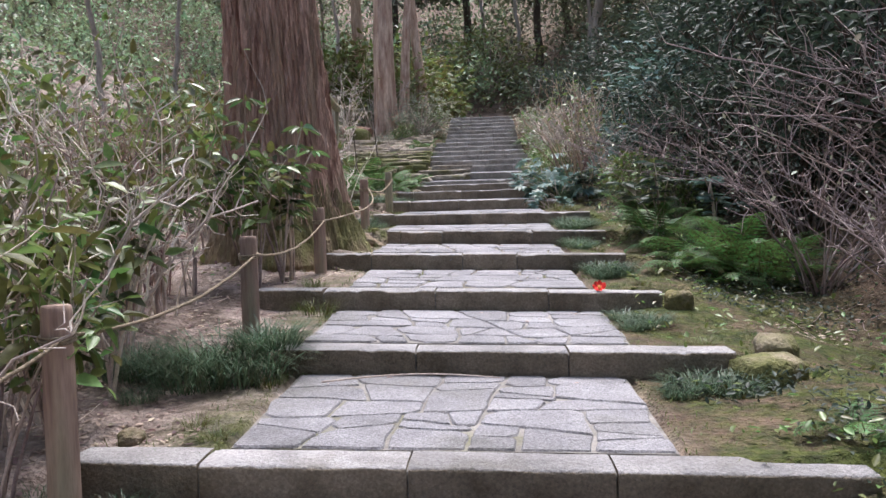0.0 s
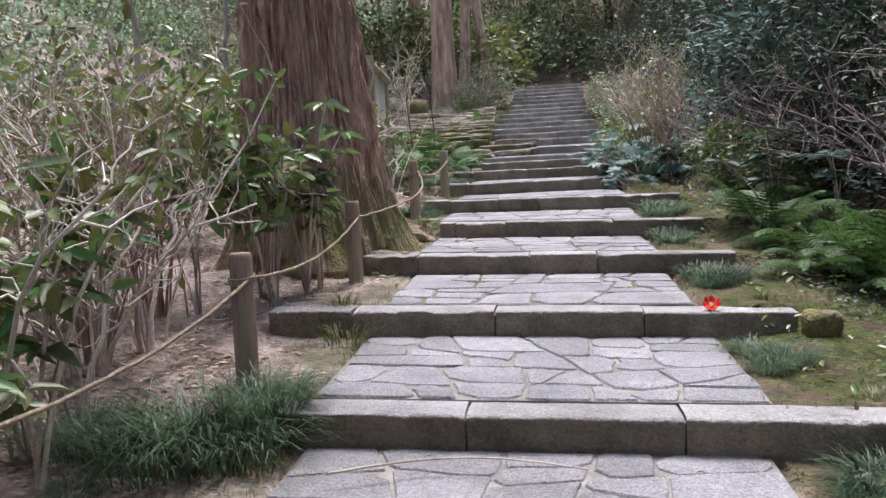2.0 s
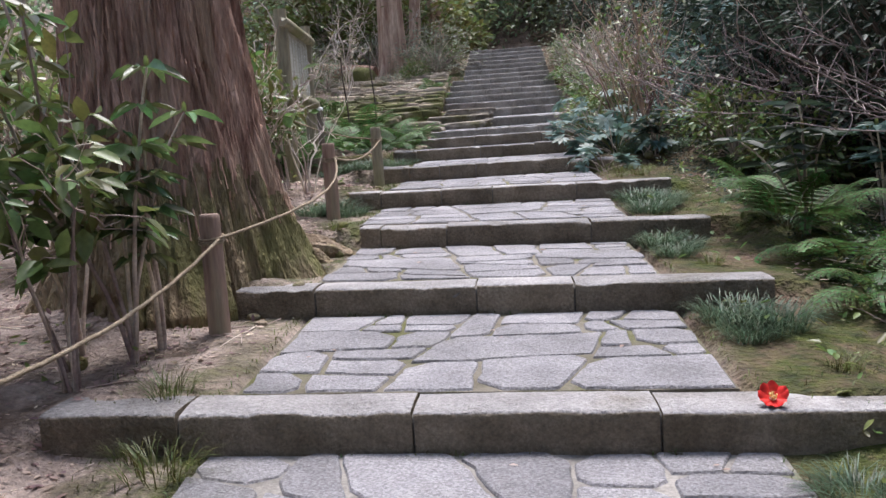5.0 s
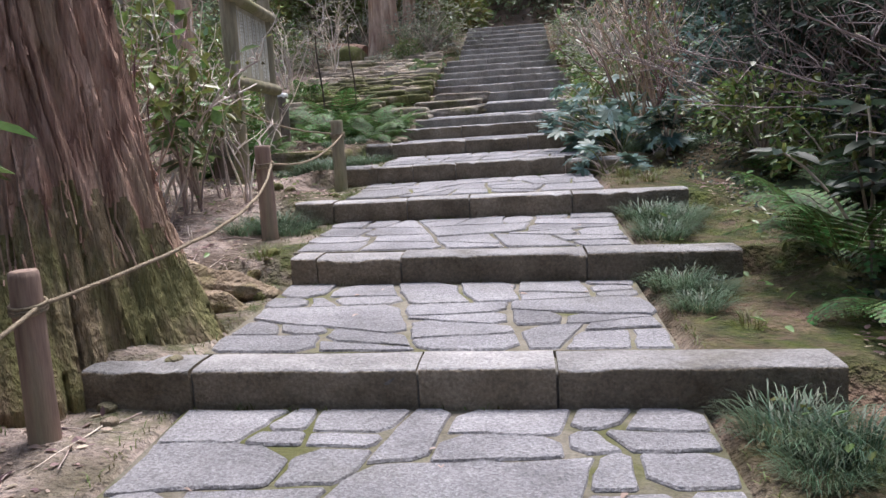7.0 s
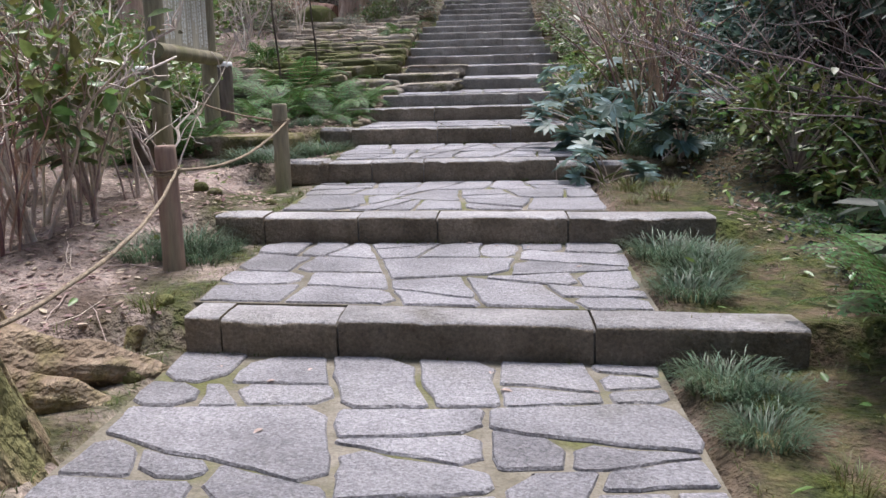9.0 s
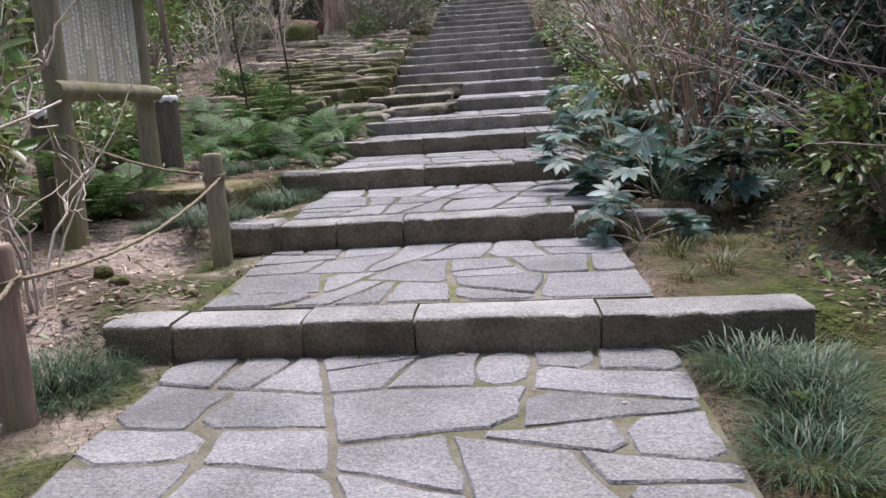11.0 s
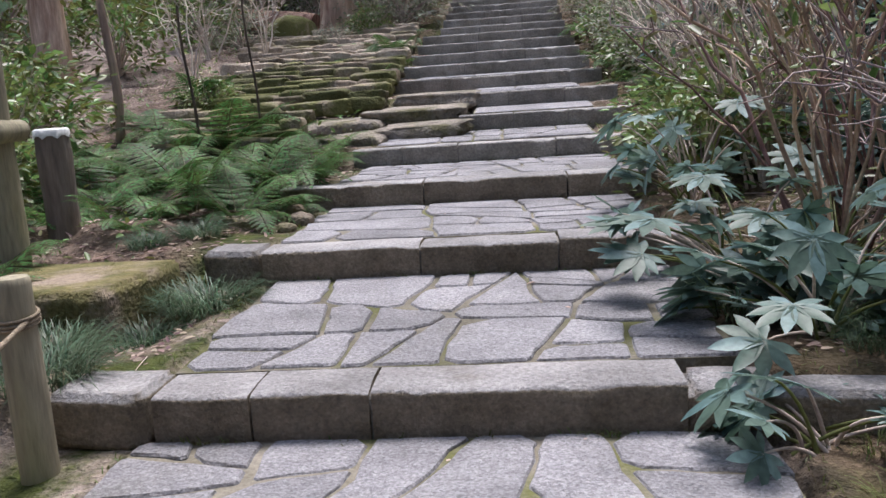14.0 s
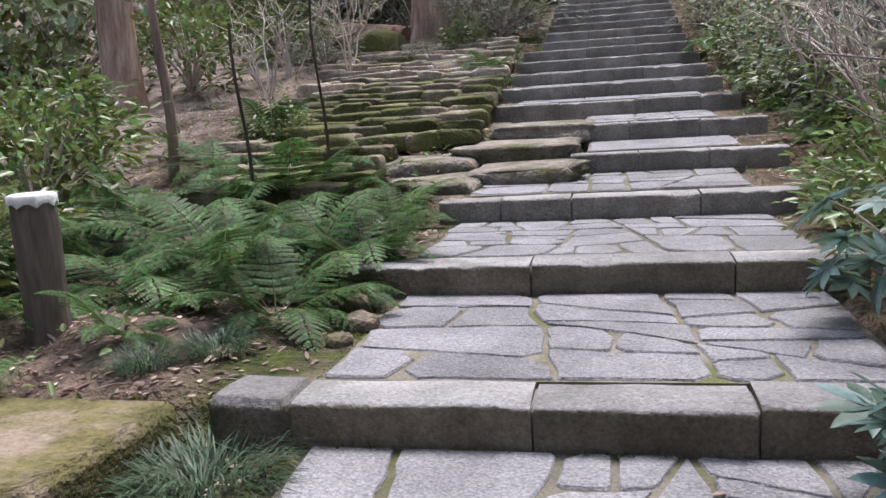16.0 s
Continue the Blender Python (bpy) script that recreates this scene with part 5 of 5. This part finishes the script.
palms = [palm_leaf(121 + k, 0.175, 8 + k % 2) for k in range(3)]
build_fatsia((1.04, 14.25), "low shrub with large glossy hand-shaped leaves over the step", 24, 0.62, 0.52, 5, palms, (-0.12, -0.08))
build_fatsia((1.5, 14.5), "spreading shrub with large hand-shaped leaves among canes", 16, 0.66, 0.6, 15, palms)
build_fatsia((1.25, 13.8), "low shrub with broad shiny leaves beside the step", 18, 0.52, 0.42, 6, palms)
build_fatsia((1.0, 13.95), "low shrub with drooping dark shiny leaves beside the step", 13, 0.3, 0.3, 9, palms, (-0.06, -0.05))
build_fatsia((0.93, 13.02), "small seedling with glossy hand-shaped leaves below the step", 15, 0.3, 0.3, 7, palms)
build_fatsia((1.12, 13.6), "shrub with large dark shiny leaves leaning over the step", 20, 0.5, 0.4, 19, palms, (-0.05, -0.05))
build_fatsia((1.45, 13.35), "low seedling with dark shiny leaves on the bank", 10, 0.26, 0.3, 17, palms)
build_fatsia((1.08, 15.55), "large-leaved green shrub among bare canes", 22, 0.8, 0.5, 8, palms)
build_aucuba(1.95, 9.7, 0.95, 5, 1, "evergreen shrub with long shiny leaves and pale buds", 0.2)
build_aucuba(2.75, 10.4, 0.8, 5, 2, "evergreen shrub with long shiny leaves in deep shade", 0.19)
build_aucuba(1.55, 13.3, 0.5, 5, 3, "low evergreen shrub with oblong leaves", 0.15)
build_aucuba(-2.55, 10.0, 1.0, 7, 5, "glossy evergreen shrub beside the cedar", 0.14)
build_aucuba(-2.2, 4.1, 0.8, 7, 4, "low evergreen shrub with broad drooping leaves", 0.15, EVERGREEN, 0.4)
build_aucuba(-2.15, 4.7, 1.25, 3, 6, "upright evergreen shrub with dark drooping leaves behind the rope", 0.17, EVERGREEN, 0.45)
build_aucuba(-2.45, 5.75, 1.3, 3, 8, "upright evergreen shrub with broad dark leaves behind the rope", 0.17, EVERGREEN, 0.4)
build_aucuba(-1.85, 7.6, 1.5, 5, 10, "tall evergreen shrub hanging its leaves before the cedar", 0.16, EVERGREEN, 0.45)
build_aucuba(-2.2, 7.75, 1.6, 4, 12, "tall evergreen shrub with shiny leaves before the cedar", 0.16, EVERGREEN, 0.45)
build_aucuba(-1.82, 7.85, 1.1, 3, 14, "thin evergreen shrub leaning on the cedar", 0.15, EVERGREEN, 0.4)
build_aucuba(-2.3, 11.6, 0.95, 5, 16, "evergreen shrub with broad leaves behind the rope", 0.15, EVERGREEN, 0.4)
build_aucuba(-2.75, 12.6, 1.15, 5, 18, "evergreen shrub with shiny leaves near the notice board", 0.15, EVERGREEN, 0.4)


# ---- old stone stairs, stump and rocks ----
def build_old_stairs():
    r = np.random.default_rng(14)
    st = thing("old_stone_stairs", (0, 0, 0), "crumbling old stairs of rough mossy stones", "stairs")
    for row in range(21):
        y = 18.2 + 0.4 * row
        x = -1.3 - 0.015 * row - (0.7 if row < 4 else 0)
        end = -3.15 - 0.06 * row
        while x > end:
            w = r.uniform(0.2, 0.55)
            g = Geo()
            sx = x - w / 2
            z = float(slope_z(y + 0.1)) + 0.09
            rubble(g, (0, 0, 0), (w / 2 * 1.16, 0.13, 0.09 * r.uniform(0.75, 1.2)), r.uniform(0, 90), 3, 0.36)
            o = part("stair_stone", g, OLDSTONE if row + r.normal(0, 1.5) < 12 else PALESTONE, st)
            o.matrix_basis = pose(sx, y + r.normal(0, 0.02), z + r.normal(0, 0.012), r.normal(0, 3), r.normal(0, 2), r.normal(-1, 2.5))
            x -= w
    for k, (x, y, s) in enumerate(((-0.85, 19.0, (0.48, 0.3, 0.16)), (-0.95, 19.7, (0.55, 0.34, 0.17)), (-0.8, 20.4, (0.5, 0.36, 0.16)), (-1.6, 18.7, (0.4, 0.3, 0.14)), (-1.7, 19.4, (0.42, 0.3, 0.14)))):
        o = part("worn_stone", rubble(Geo(), (0, 0, 0), (s[0], s[1] * 1.02, s[2] * 0.55), 7 + k, 3, 0.34), WORNSTONE)
        o.matrix_basis = pose(x, y, float(slope_z(y)) - 0.005, 3, 1.5 * (k % 3) - 2, -4 + 3 * (k % 2))
        tagged(o, "worn flat rock beside the narrowed step", "rock", "worn rocks in the stairs")


build_old_stairs()
rocks = [(1.47, 6.7, 0.11, 0.1), (1.62, 5.05, 0.22, 0.13), (1.75, 5.3, 0.16, 0.12), (-1.72, 3.95, 0.08, 0.05), (-1.5, 8.35, 0.045, 0.025), (-1.38, 8.42, 0.06, 0.035), (-1.42, 8.2, 0.035, 0.022), (-1.27, 8.5, 0.04, 0.022),
         (-1.35, 10.25, 0.05, 0.03), (-1.3, 9.7, 0.06, 0.04), (-1.75, 12.2, 0.05, 0.04), (-1.35, 12.1, 0.035, 0.025), (1.45, 13.25, 0.07, 0.04), (1.6, 13.4, 0.06, 0.04), (-1.28, 15.7, 0.09, 0.06), (-1.38, 16.0, 0.08, 0.06), (-1.3, 15.45, 0.06, 0.04),
         (-3.9, 26.2, 0.5, 0.32), (-2.15, 7.6, 0.06, 0.04), (-1.9, 12.35, 0.05, 0.04)]
for k, (x, y, a, b) in enumerate(rocks):
    o = part("rock", rubble(Geo(), (0, 0, 0), (a, a * 0.8, b), 40 + k, 3, 0.55 if a > 0.1 else 0.85), OLDSTONE if k % 3 else MOSSROCK)
    o.matrix_basis = pose(x, y, float(ground_z(x, y)) + b * 0.35, 0, 0, 37 * k)
    tagged(o, "rough brown stone half sunk in the soil" if a > 0.1 else "small loose stone lying on the soil", "stone", "loose stones beside the steps")


def build_stump():
    n, m = 90, 40
    th, h = np.meshgrid(np.arange(n) / n * 2 * math.pi, np.linspace(0, 1, m) ** 1.5 * 5.5)
    R = 0.33 + 0.2 * np.exp(-h / 0.5) * (0.7 + 0.5 * np.cos(3 * th + 1)) + 0.035 * np.cos(6 * th) + 0.03 * vnoise(th / 6.2832 * 40, h, 5, 40)
    R = R * (1 - 0.45 * np.exp(-((th - 4.9) / 0.28) ** 2) * np.exp(-(h / 0.55) ** 2)) * (1 - 0.05 * h)
    g = Geo()
    g.add(np.stack([R * np.cos(th), R * np.sin(th), h], -1), [])
    i, j = np.meshgrid(np.arange(m - 1), np.arange(n), indexing="ij")
    k = (j + 1) % n
    g.f = np.stack([i * n + j, i * n + k, (i + 1) * n + k, (i + 1) * n + j], -1).reshape(-1, 4).tolist()
    t = thing("hollow_trunk", (-3.1, 26.95, float(ground_z(-3.1, 26.95)) - 0.1), "reddish dead trunk with a hollow at its foot", "tree")
    part("trunk", g, TANBARK, t)
    lg = part("fallen_log", log(Geo(), (0, 0, 0), (-1.7, 0.5, 0.25), 0.2, 16), BARK)
    lg.matrix_basis = pose(-3.6, 26.9, float(ground_z(-3.8, 27.0)) + 0.15)
    tagged(lg, "fallen brown log lying beside the hollow trunk", "log")


build_stump()
for x, y, hh, rad, lab in ((-4.15, 19.4, 1.9, 0.055, "thin brown standing pole among ferns"), (-2.75, 17.9, 1.5, 0.016, "thin bare sapling stem"), (-2.4, 18.6, 1.6, 0.014, "thin bare sapling stem")):
    z = float(ground_z(x, y))
    t = np.linspace(0, 1, 9)
    p = part("pole" if rad > 0.03 else "sapling", tube(Geo(), np.stack([0.04 * np.sin(t * 5), 0.02 * np.cos(t * 4), t * hh - 0.1], 1), rad * (1 - 0.3 * t), 8), POSTWOOD if rad > 0.03 else DARKBARK)
    p.matrix_basis = pose(x, y, z, 2, 2, 0)
    tagged(p, lab, "pole" if rad > 0.03 else "sapling")

# ---- trees and woods around ----
conifer = tree_kind("cedar_tree", "tall straight cedar with reddish brown trunk", 131, 13.0, 0.3, TANBARK, FARLEAF, 0.78, 20, 80, 0.26, 0.02)
slender = tree_kind("slender_tree", "slender pale-barked tree in the wood", 132, 10.0, 0.1, PALEBARK, FARLEAF, 0.55, 30, 70, 0.2, 0.07)
stout = tree_kind("broadleaf_tree", "broadleaf tree with pale grey trunk on the slope", 133, 11.0, 0.24, PALEBARK, FARLEAF, 0.35, 50, 90, 0.22, 0.06)
darktree = tree_kind("forest_tree", "dark-trunked forest tree in deep shade", 134, 10.0, 0.17, DARKBARK, FARLEAF, 0.3, 50, 90, 0.22, 0.06)
plant([conifer], [(-2.1, 30.6, 0.8), (-2.75, 29.2, 0.75), (-4.6, 32.0, 0.9), (-6.9, 23.2, 0.85), (7.8, 26.0, 1.1)], 20)
plant([slender], [(1.7, 38.0, 1.0), (-4.9, 30.0, 0.8), (-6.0, 33.0, 0.9), (4.0, 33.0, 0.9), (-8.0, 18.0, 0.9), (0.2, 40.0, 1.0), (6.5, 31.0, 1.0), (-9.5, 26.0, 1.0)], 21)
# Those with negative y are added, out of view, to block light from behind.
plant([stout], [(4.6, 36.0, 1.1), (8.5, 19.0, 1.0), (9.0, 10.0, 1.0), (-9.5, 36.0, 1.0), (-11.0, 0.0, 1.2), (-7.0, -7.0, 1.2), (7.0, -6.0, 1.2), (1.5, -8.0, 1.3), (-3.0, -6.5, 1.2), (5.2, -5.0, 1.1), (-5.4, -4.6, 1.1)], 22)
plant([darktree], [(-0.8, 42.0, 1.2), (2.8, 41.0, 1.1), (6.8, 40.0, 1.2), (-3.5, 41.0, 1.1), (10.5, 33.0, 1.2), (8.0, 14.5, 1.0), (7.6, 23.0, 1.0), (8.2, 4.0, 1.1), (9.5, -1.0, 1.2), (12.0, 20.0, 1.3), (-4.5, 45.0, 1.3), (4.5, 46.0, 1.3)], 23)


def build_far_woods():
    """The wood's undergrowth on the slopes all round, plus an unseen screen behind."""
    r = np.random.default_rng(15)
    near, farther, hazy = Geo(), Geo(), Geo()
    for k in range(1500):
        a = r.uniform(0, 1)
        if a < 0.5:
            x, y = r.uniform(-22, 20), r.uniform(32.2, 50)
            if abs(x + 0.3) < 1.8 and y < 33.4:
                continue
            top = 1.6 + 0.13 * (y - 30)
        elif a < 0.72:
            x, y = r.uniform(-22, -7.5), r.uniform(3, 36)
            top = 2.2
        elif a < 0.87:
            x, y = r.uniform(6.2, 18), r.uniform(0, 36)
            top = 2.6
        else:
            # Behind the camera, never in view: added to block light from the back.
            x, y = r.uniform(-18, 18), r.uniform(-22, -5)
            top = 4.0
        n = 80
        z = float(ground_z(x, y)) + r.uniform(0.1, 1) ** 1.4 * top
        q = np.array([x, y, z]) + r.normal(0, 1, (n, 3)) * np.array([0.55, 0.55, 0.4])
        s = r.uniform(0.12, 0.26, n)
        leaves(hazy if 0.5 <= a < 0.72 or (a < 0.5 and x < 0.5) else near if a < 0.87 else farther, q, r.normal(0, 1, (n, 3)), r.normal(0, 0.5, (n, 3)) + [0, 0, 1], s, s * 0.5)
    tagged(part("far_undergrowth", near, FARLEAF), "dark leafy undergrowth on the wooded slopes", "undergrowth", "", "stuff")
    tagged(part("light_undergrowth", hazy, LEAFHAZE), "far undergrowth with haze painted into its pale green leaves", "undergrowth", "", "stuff")
    tagged(part("lower_undergrowth", farther, FARLEAF), "added unseen thicket behind the camera, blocking light from the back", "undergrowth", "", "stuff")


build_far_woods()


def scatter(n, x0, x1, y0, y1, seed, keep):
    r = np.random.default_rng(seed)
    x, y = r.uniform(x0, x1, n), r.uniform(y0, y1, n)
    k = keep(x, y)
    x, y = x[k], y[k]
    return r, np.stack([x, y, ground_z(x, y)], 1)


def build_litter():
    off_path = lambda x, y: (x < -1.5 - 0.2 * np.sin(y * 3)) | ((x > 1.9 + 0.4 * np.sin(y * 2)) & (y > 6.5) & (vnoise(x * 3, y * 3, 83) > 0.5)) | ((y > 13.4) & ((x < -1.3) | (x > 1.0)))
    r, p = scatter(72000, -6.0, 3.6, 2, 31, 16, off_path)
    n = len(p)
    g = Geo()
    s = r.uniform(0.018, 0.065, n)
    d = r.normal(0, 1, (n, 3)) * [1, 1, 0.12]
    leaves(g, p + [0, 0, 0.006], d, r.normal(0, 0.2, (n, 3)) + [0, 0, 1], s, s * 0.42, 0.15, -0.06)
    tagged(part("leaf_litter", g, LITTER), "dry brown fallen leaves strewn over the soil", "leaf litter", "", "stuff")
    r, p = scatter(1500, -5.5, 3.5, 2, 20, 17, off_path)
    g = Geo()
    for q in p:
        a, ln = r.uniform(0, 2 * math.pi), r.uniform(0.08, 0.45)
        t = np.linspace(-0.5, 0.5, 4)
        c = np.stack([q[0] + t * ln * math.cos(a), q[1] + t * ln * math.sin(a), np.zeros(4)], 1)
        c[:, 2] = ground_z(c[:, 0], c[:, 1]) + 0.008
        c += r.normal(0, 0.006, c.shape)
        tube(g, c, r.uniform(0.0015, 0.0045) * np.array([1, 0.9, 0.8, 0.5]), 4, False)
    tagged(part("fallen_twigs", g, TWIG), "fallen dead twigs scattered on the ground", "twigs", "", "stuff")
    mossy = lambda x, y: ((x > 0.9) & (x < 2.7) & (vnoise(x * 1.6, y * 1.6, 77) > 0.35)) | ((x < -1.25) & (x > -1.9) & (vnoise(x * 1.5, y * 1.5, 78) > 0.55))
    r, p = scatter(16000, -2, 2.8, 2.5, 14, 18, mossy)
    n = len(p)
    g = Geo()
    blades(g, p, r.normal(0, 0.6, (n, 3)) + [0, 0, 1], r.uniform(0.015, 0.05, n), r.uniform(0.002, 0.005, n), 0.5)
    tagged(part("moss_grass", g, GRASSYELLOW), "short mossy grass on the bank", "moss", "", "stuff")
    low = lambda x, y: (x > 1.25 + 0.25 * np.sin(y * 2.3)) & (((y < 5.0) & (vnoise(x * 2.2, y * 2.2, 82) > 0.36)) | ((y > 6.8) & (x > 1.75)) | ((y > 12.0) & (x > 1.5))) & ~((np.abs(y - 5.9) < 0.8) & (x < 2.3))
    r, p = scatter(16000, 1.0, 3.8, 2.2, 15, 20, low)
    n = len(p)
    g = Geo()
    s = r.uniform(0.02, 0.055, n)
    leaves(g, p + np.stack([r.normal(0, 0.03, n), r.normal(0, 0.03, n), r.uniform(0.01, 0.1, n)], 1), r.normal(0, 1, (n, 3)) * [1, 1, 0.4] + [0, 0, 0.2], r.normal(0, 0.35, (n, 3)) + [0, 0, 1], s, s * 0.5)
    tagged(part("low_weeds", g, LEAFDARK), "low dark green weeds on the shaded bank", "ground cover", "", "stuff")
    bank = lambda x, y: ((x > 1.5) & (x < 3.6)) | ((x > 1.05) & (x < 1.6) & (vnoise(x * 3, y * 3, 79) > 0.6)) | ((x < -1.75) & (x > -4) & (vnoise(x * 2, y * 2, 80) > 0.66)) | ((x < -1.9) & (y > 14)) | ((x > 1.15) & (y > 15)) | ((x < -1.5) & (y > 17.5))
    r, p = scatter(14000, -5.5, 3.6, 3, 31, 19, bank)
    n = len(p)
    g = Geo()
    s = r.uniform(0.03, 0.075, n)
    leaves(g, p + r.normal(0, 0.03, (n, 3)) + [0, 0, 0.07], r.normal(0, 1, (n, 3)) * [1, 1, 0.5] + [0, 0, 0.3], r.normal(0, 0.35, (n, 3)) + [0, 0, 1], s, s * 0.45)
    tagged(part("ground_cover", g, LEAF), "low green seedlings and ivy on the bank", "ground cover", "", "stuff")


build_litter()


def build_sprouts():
    """Tiny weeds and moss in the angle below each riser and beside the paving."""
    r = np.random.default_rng(24)
    g = Geo()
    for s in range(1, 11):
        y1, z1 = LIPS[s + 1][0], LIPS[s + 1][1] - RISE
        for k in range(5 + 2 * s):
            x = r.uniform(-1.2, 0.85)
            n = int(r.integers(4, 14))
            at = np.stack([x + r.normal(0, 0.03, n), np.full(n, y1 + SKEW * x - 0.012) + r.normal(0, 0.006, n), np.full(n, z1 - 0.006 + float(cross_z(x, y1)))], 1)
            blades(g, at, r.normal(0, 0.5, (n, 3)) + [0, -0.3, 1], r.uniform(0.012, 0.045, n), r.uniform(0.003, 0.007, n), 0.6)
        for k in range(260):
            side = r.uniform() < 0.5
            x = (TREAD[0] - 0.03 if side else TREAD[1] + 0.03) + r.normal(0, 0.025)
            y = r.uniform(LIPS[s][0] + 0.25, y1)
            blades(g, [(x, y + SKEW * x, float(ground_z(x, y + SKEW * x)))], r.normal(0, 0.5, (1, 3)) + [0, 0, 1], r.uniform(0.015, 0.05), 0.004, 0.6)
    tagged(part("tiny_weeds", g, GRASSYELLOW), "tiny green weeds along the stone joints", "weeds", "", "stuff")


build_sprouts()


# ---- small things on the steps ----
def build_flower():
    x, y = 0.88, 6.835
    f = thing("camellia_flower", (x, y, 0.775), "fallen red camellia flower lying on the step", "flower")
    r = np.random.default_rng(3)
    for k in range(8):
        g = Geo()
        u, v = np.meshgrid(np.linspace(0, 1, 5), np.linspace(-1, 1, 5), indexing="ij")
        a = k * 2 * math.pi / 8 + r.normal(0, 0.1)
        rad = 0.012 + 0.04 * u
        w = 0.026 * np.sin(np.clip(u * 2.4 + 0.3, 0, 2.9))
        px, py, pz = rad, v * w, 0.012 + 0.034 * u ** 1.5 - 0.012 * v ** 2 * u
        g.add(np.stack([px * math.cos(a) - py * math.sin(a), px * math.sin(a) + py * math.cos(a), pz], -1), [])
        g.f = [[i * 5 + j, i * 5 + j + 1, i * 5 + j + 6, i * 5 + j + 5] for i in range(4) for j in range(4)]
        part("petal", g, PETAL, f)
    g = Geo()
    for k in range(24):
        a, q = r.uniform(0, 6.28), 0.011 * math.sqrt(r.uniform(0, 1))
        tube(g, [(q * math.cos(a), q * math.sin(a), 0.005), (q * 1.3 * math.cos(a), q * 1.3 * math.sin(a), 0.035)], 0.0016, 4)
    part("stamen", g, STAMEN, f, "pale yellow stamens")
    f.matrix_basis = pose(x, y, 0.765, 42, 0, -12)


build_flower()
t = np.linspace(0, 1, 16)
stick = part("dry_stem", tube(Geo(), np.stack([-0.95 + 1.0 * t, 4.72 + 0.18 * np.sin(t * 3), np.full(16, 0.475)], 1), 0.006 * (1 - 0.5 * t), 5), TWIG)
tagged(stick, "long thin dry stem lying across the paving", "twig")
r_small = np.random.default_rng(33)
for k in range(46):
    s = int(r_small.integers(1, 10))
    u = float(r_small.uniform(0, 1)) ** 2
    y = LIPS[s + 1][0] - 0.03 - 0.9 * u
    x = float(r_small.uniform(-1.1, 0.8))
    z = LIPS[s][1] + (LIPS[s + 1][1] - RISE - LIPS[s][1]) * (y - LIPS[s][0]) / (LIPS[s + 1][0] - LIPS[s][0])
    g = Geo()
    ln = float(r_small.uniform(0.02, 0.05))
    leaves(g, [(0, 0, 0.004)], r_small.normal(0, 1, (1, 3)) * [1, 1, 0.1], [[0, 0, 1.0]], ln, ln * 0.5)
    o = part("fallen_leaf", g, LITTER)
    o.location = (x, y + SKEW * x, z + float(cross_z(x, y)))
    tagged(o, "small dry leaf lying on the paving", "leaf", "leaves fallen on the steps")

# ---- steps and paving stones ----
build_steps()
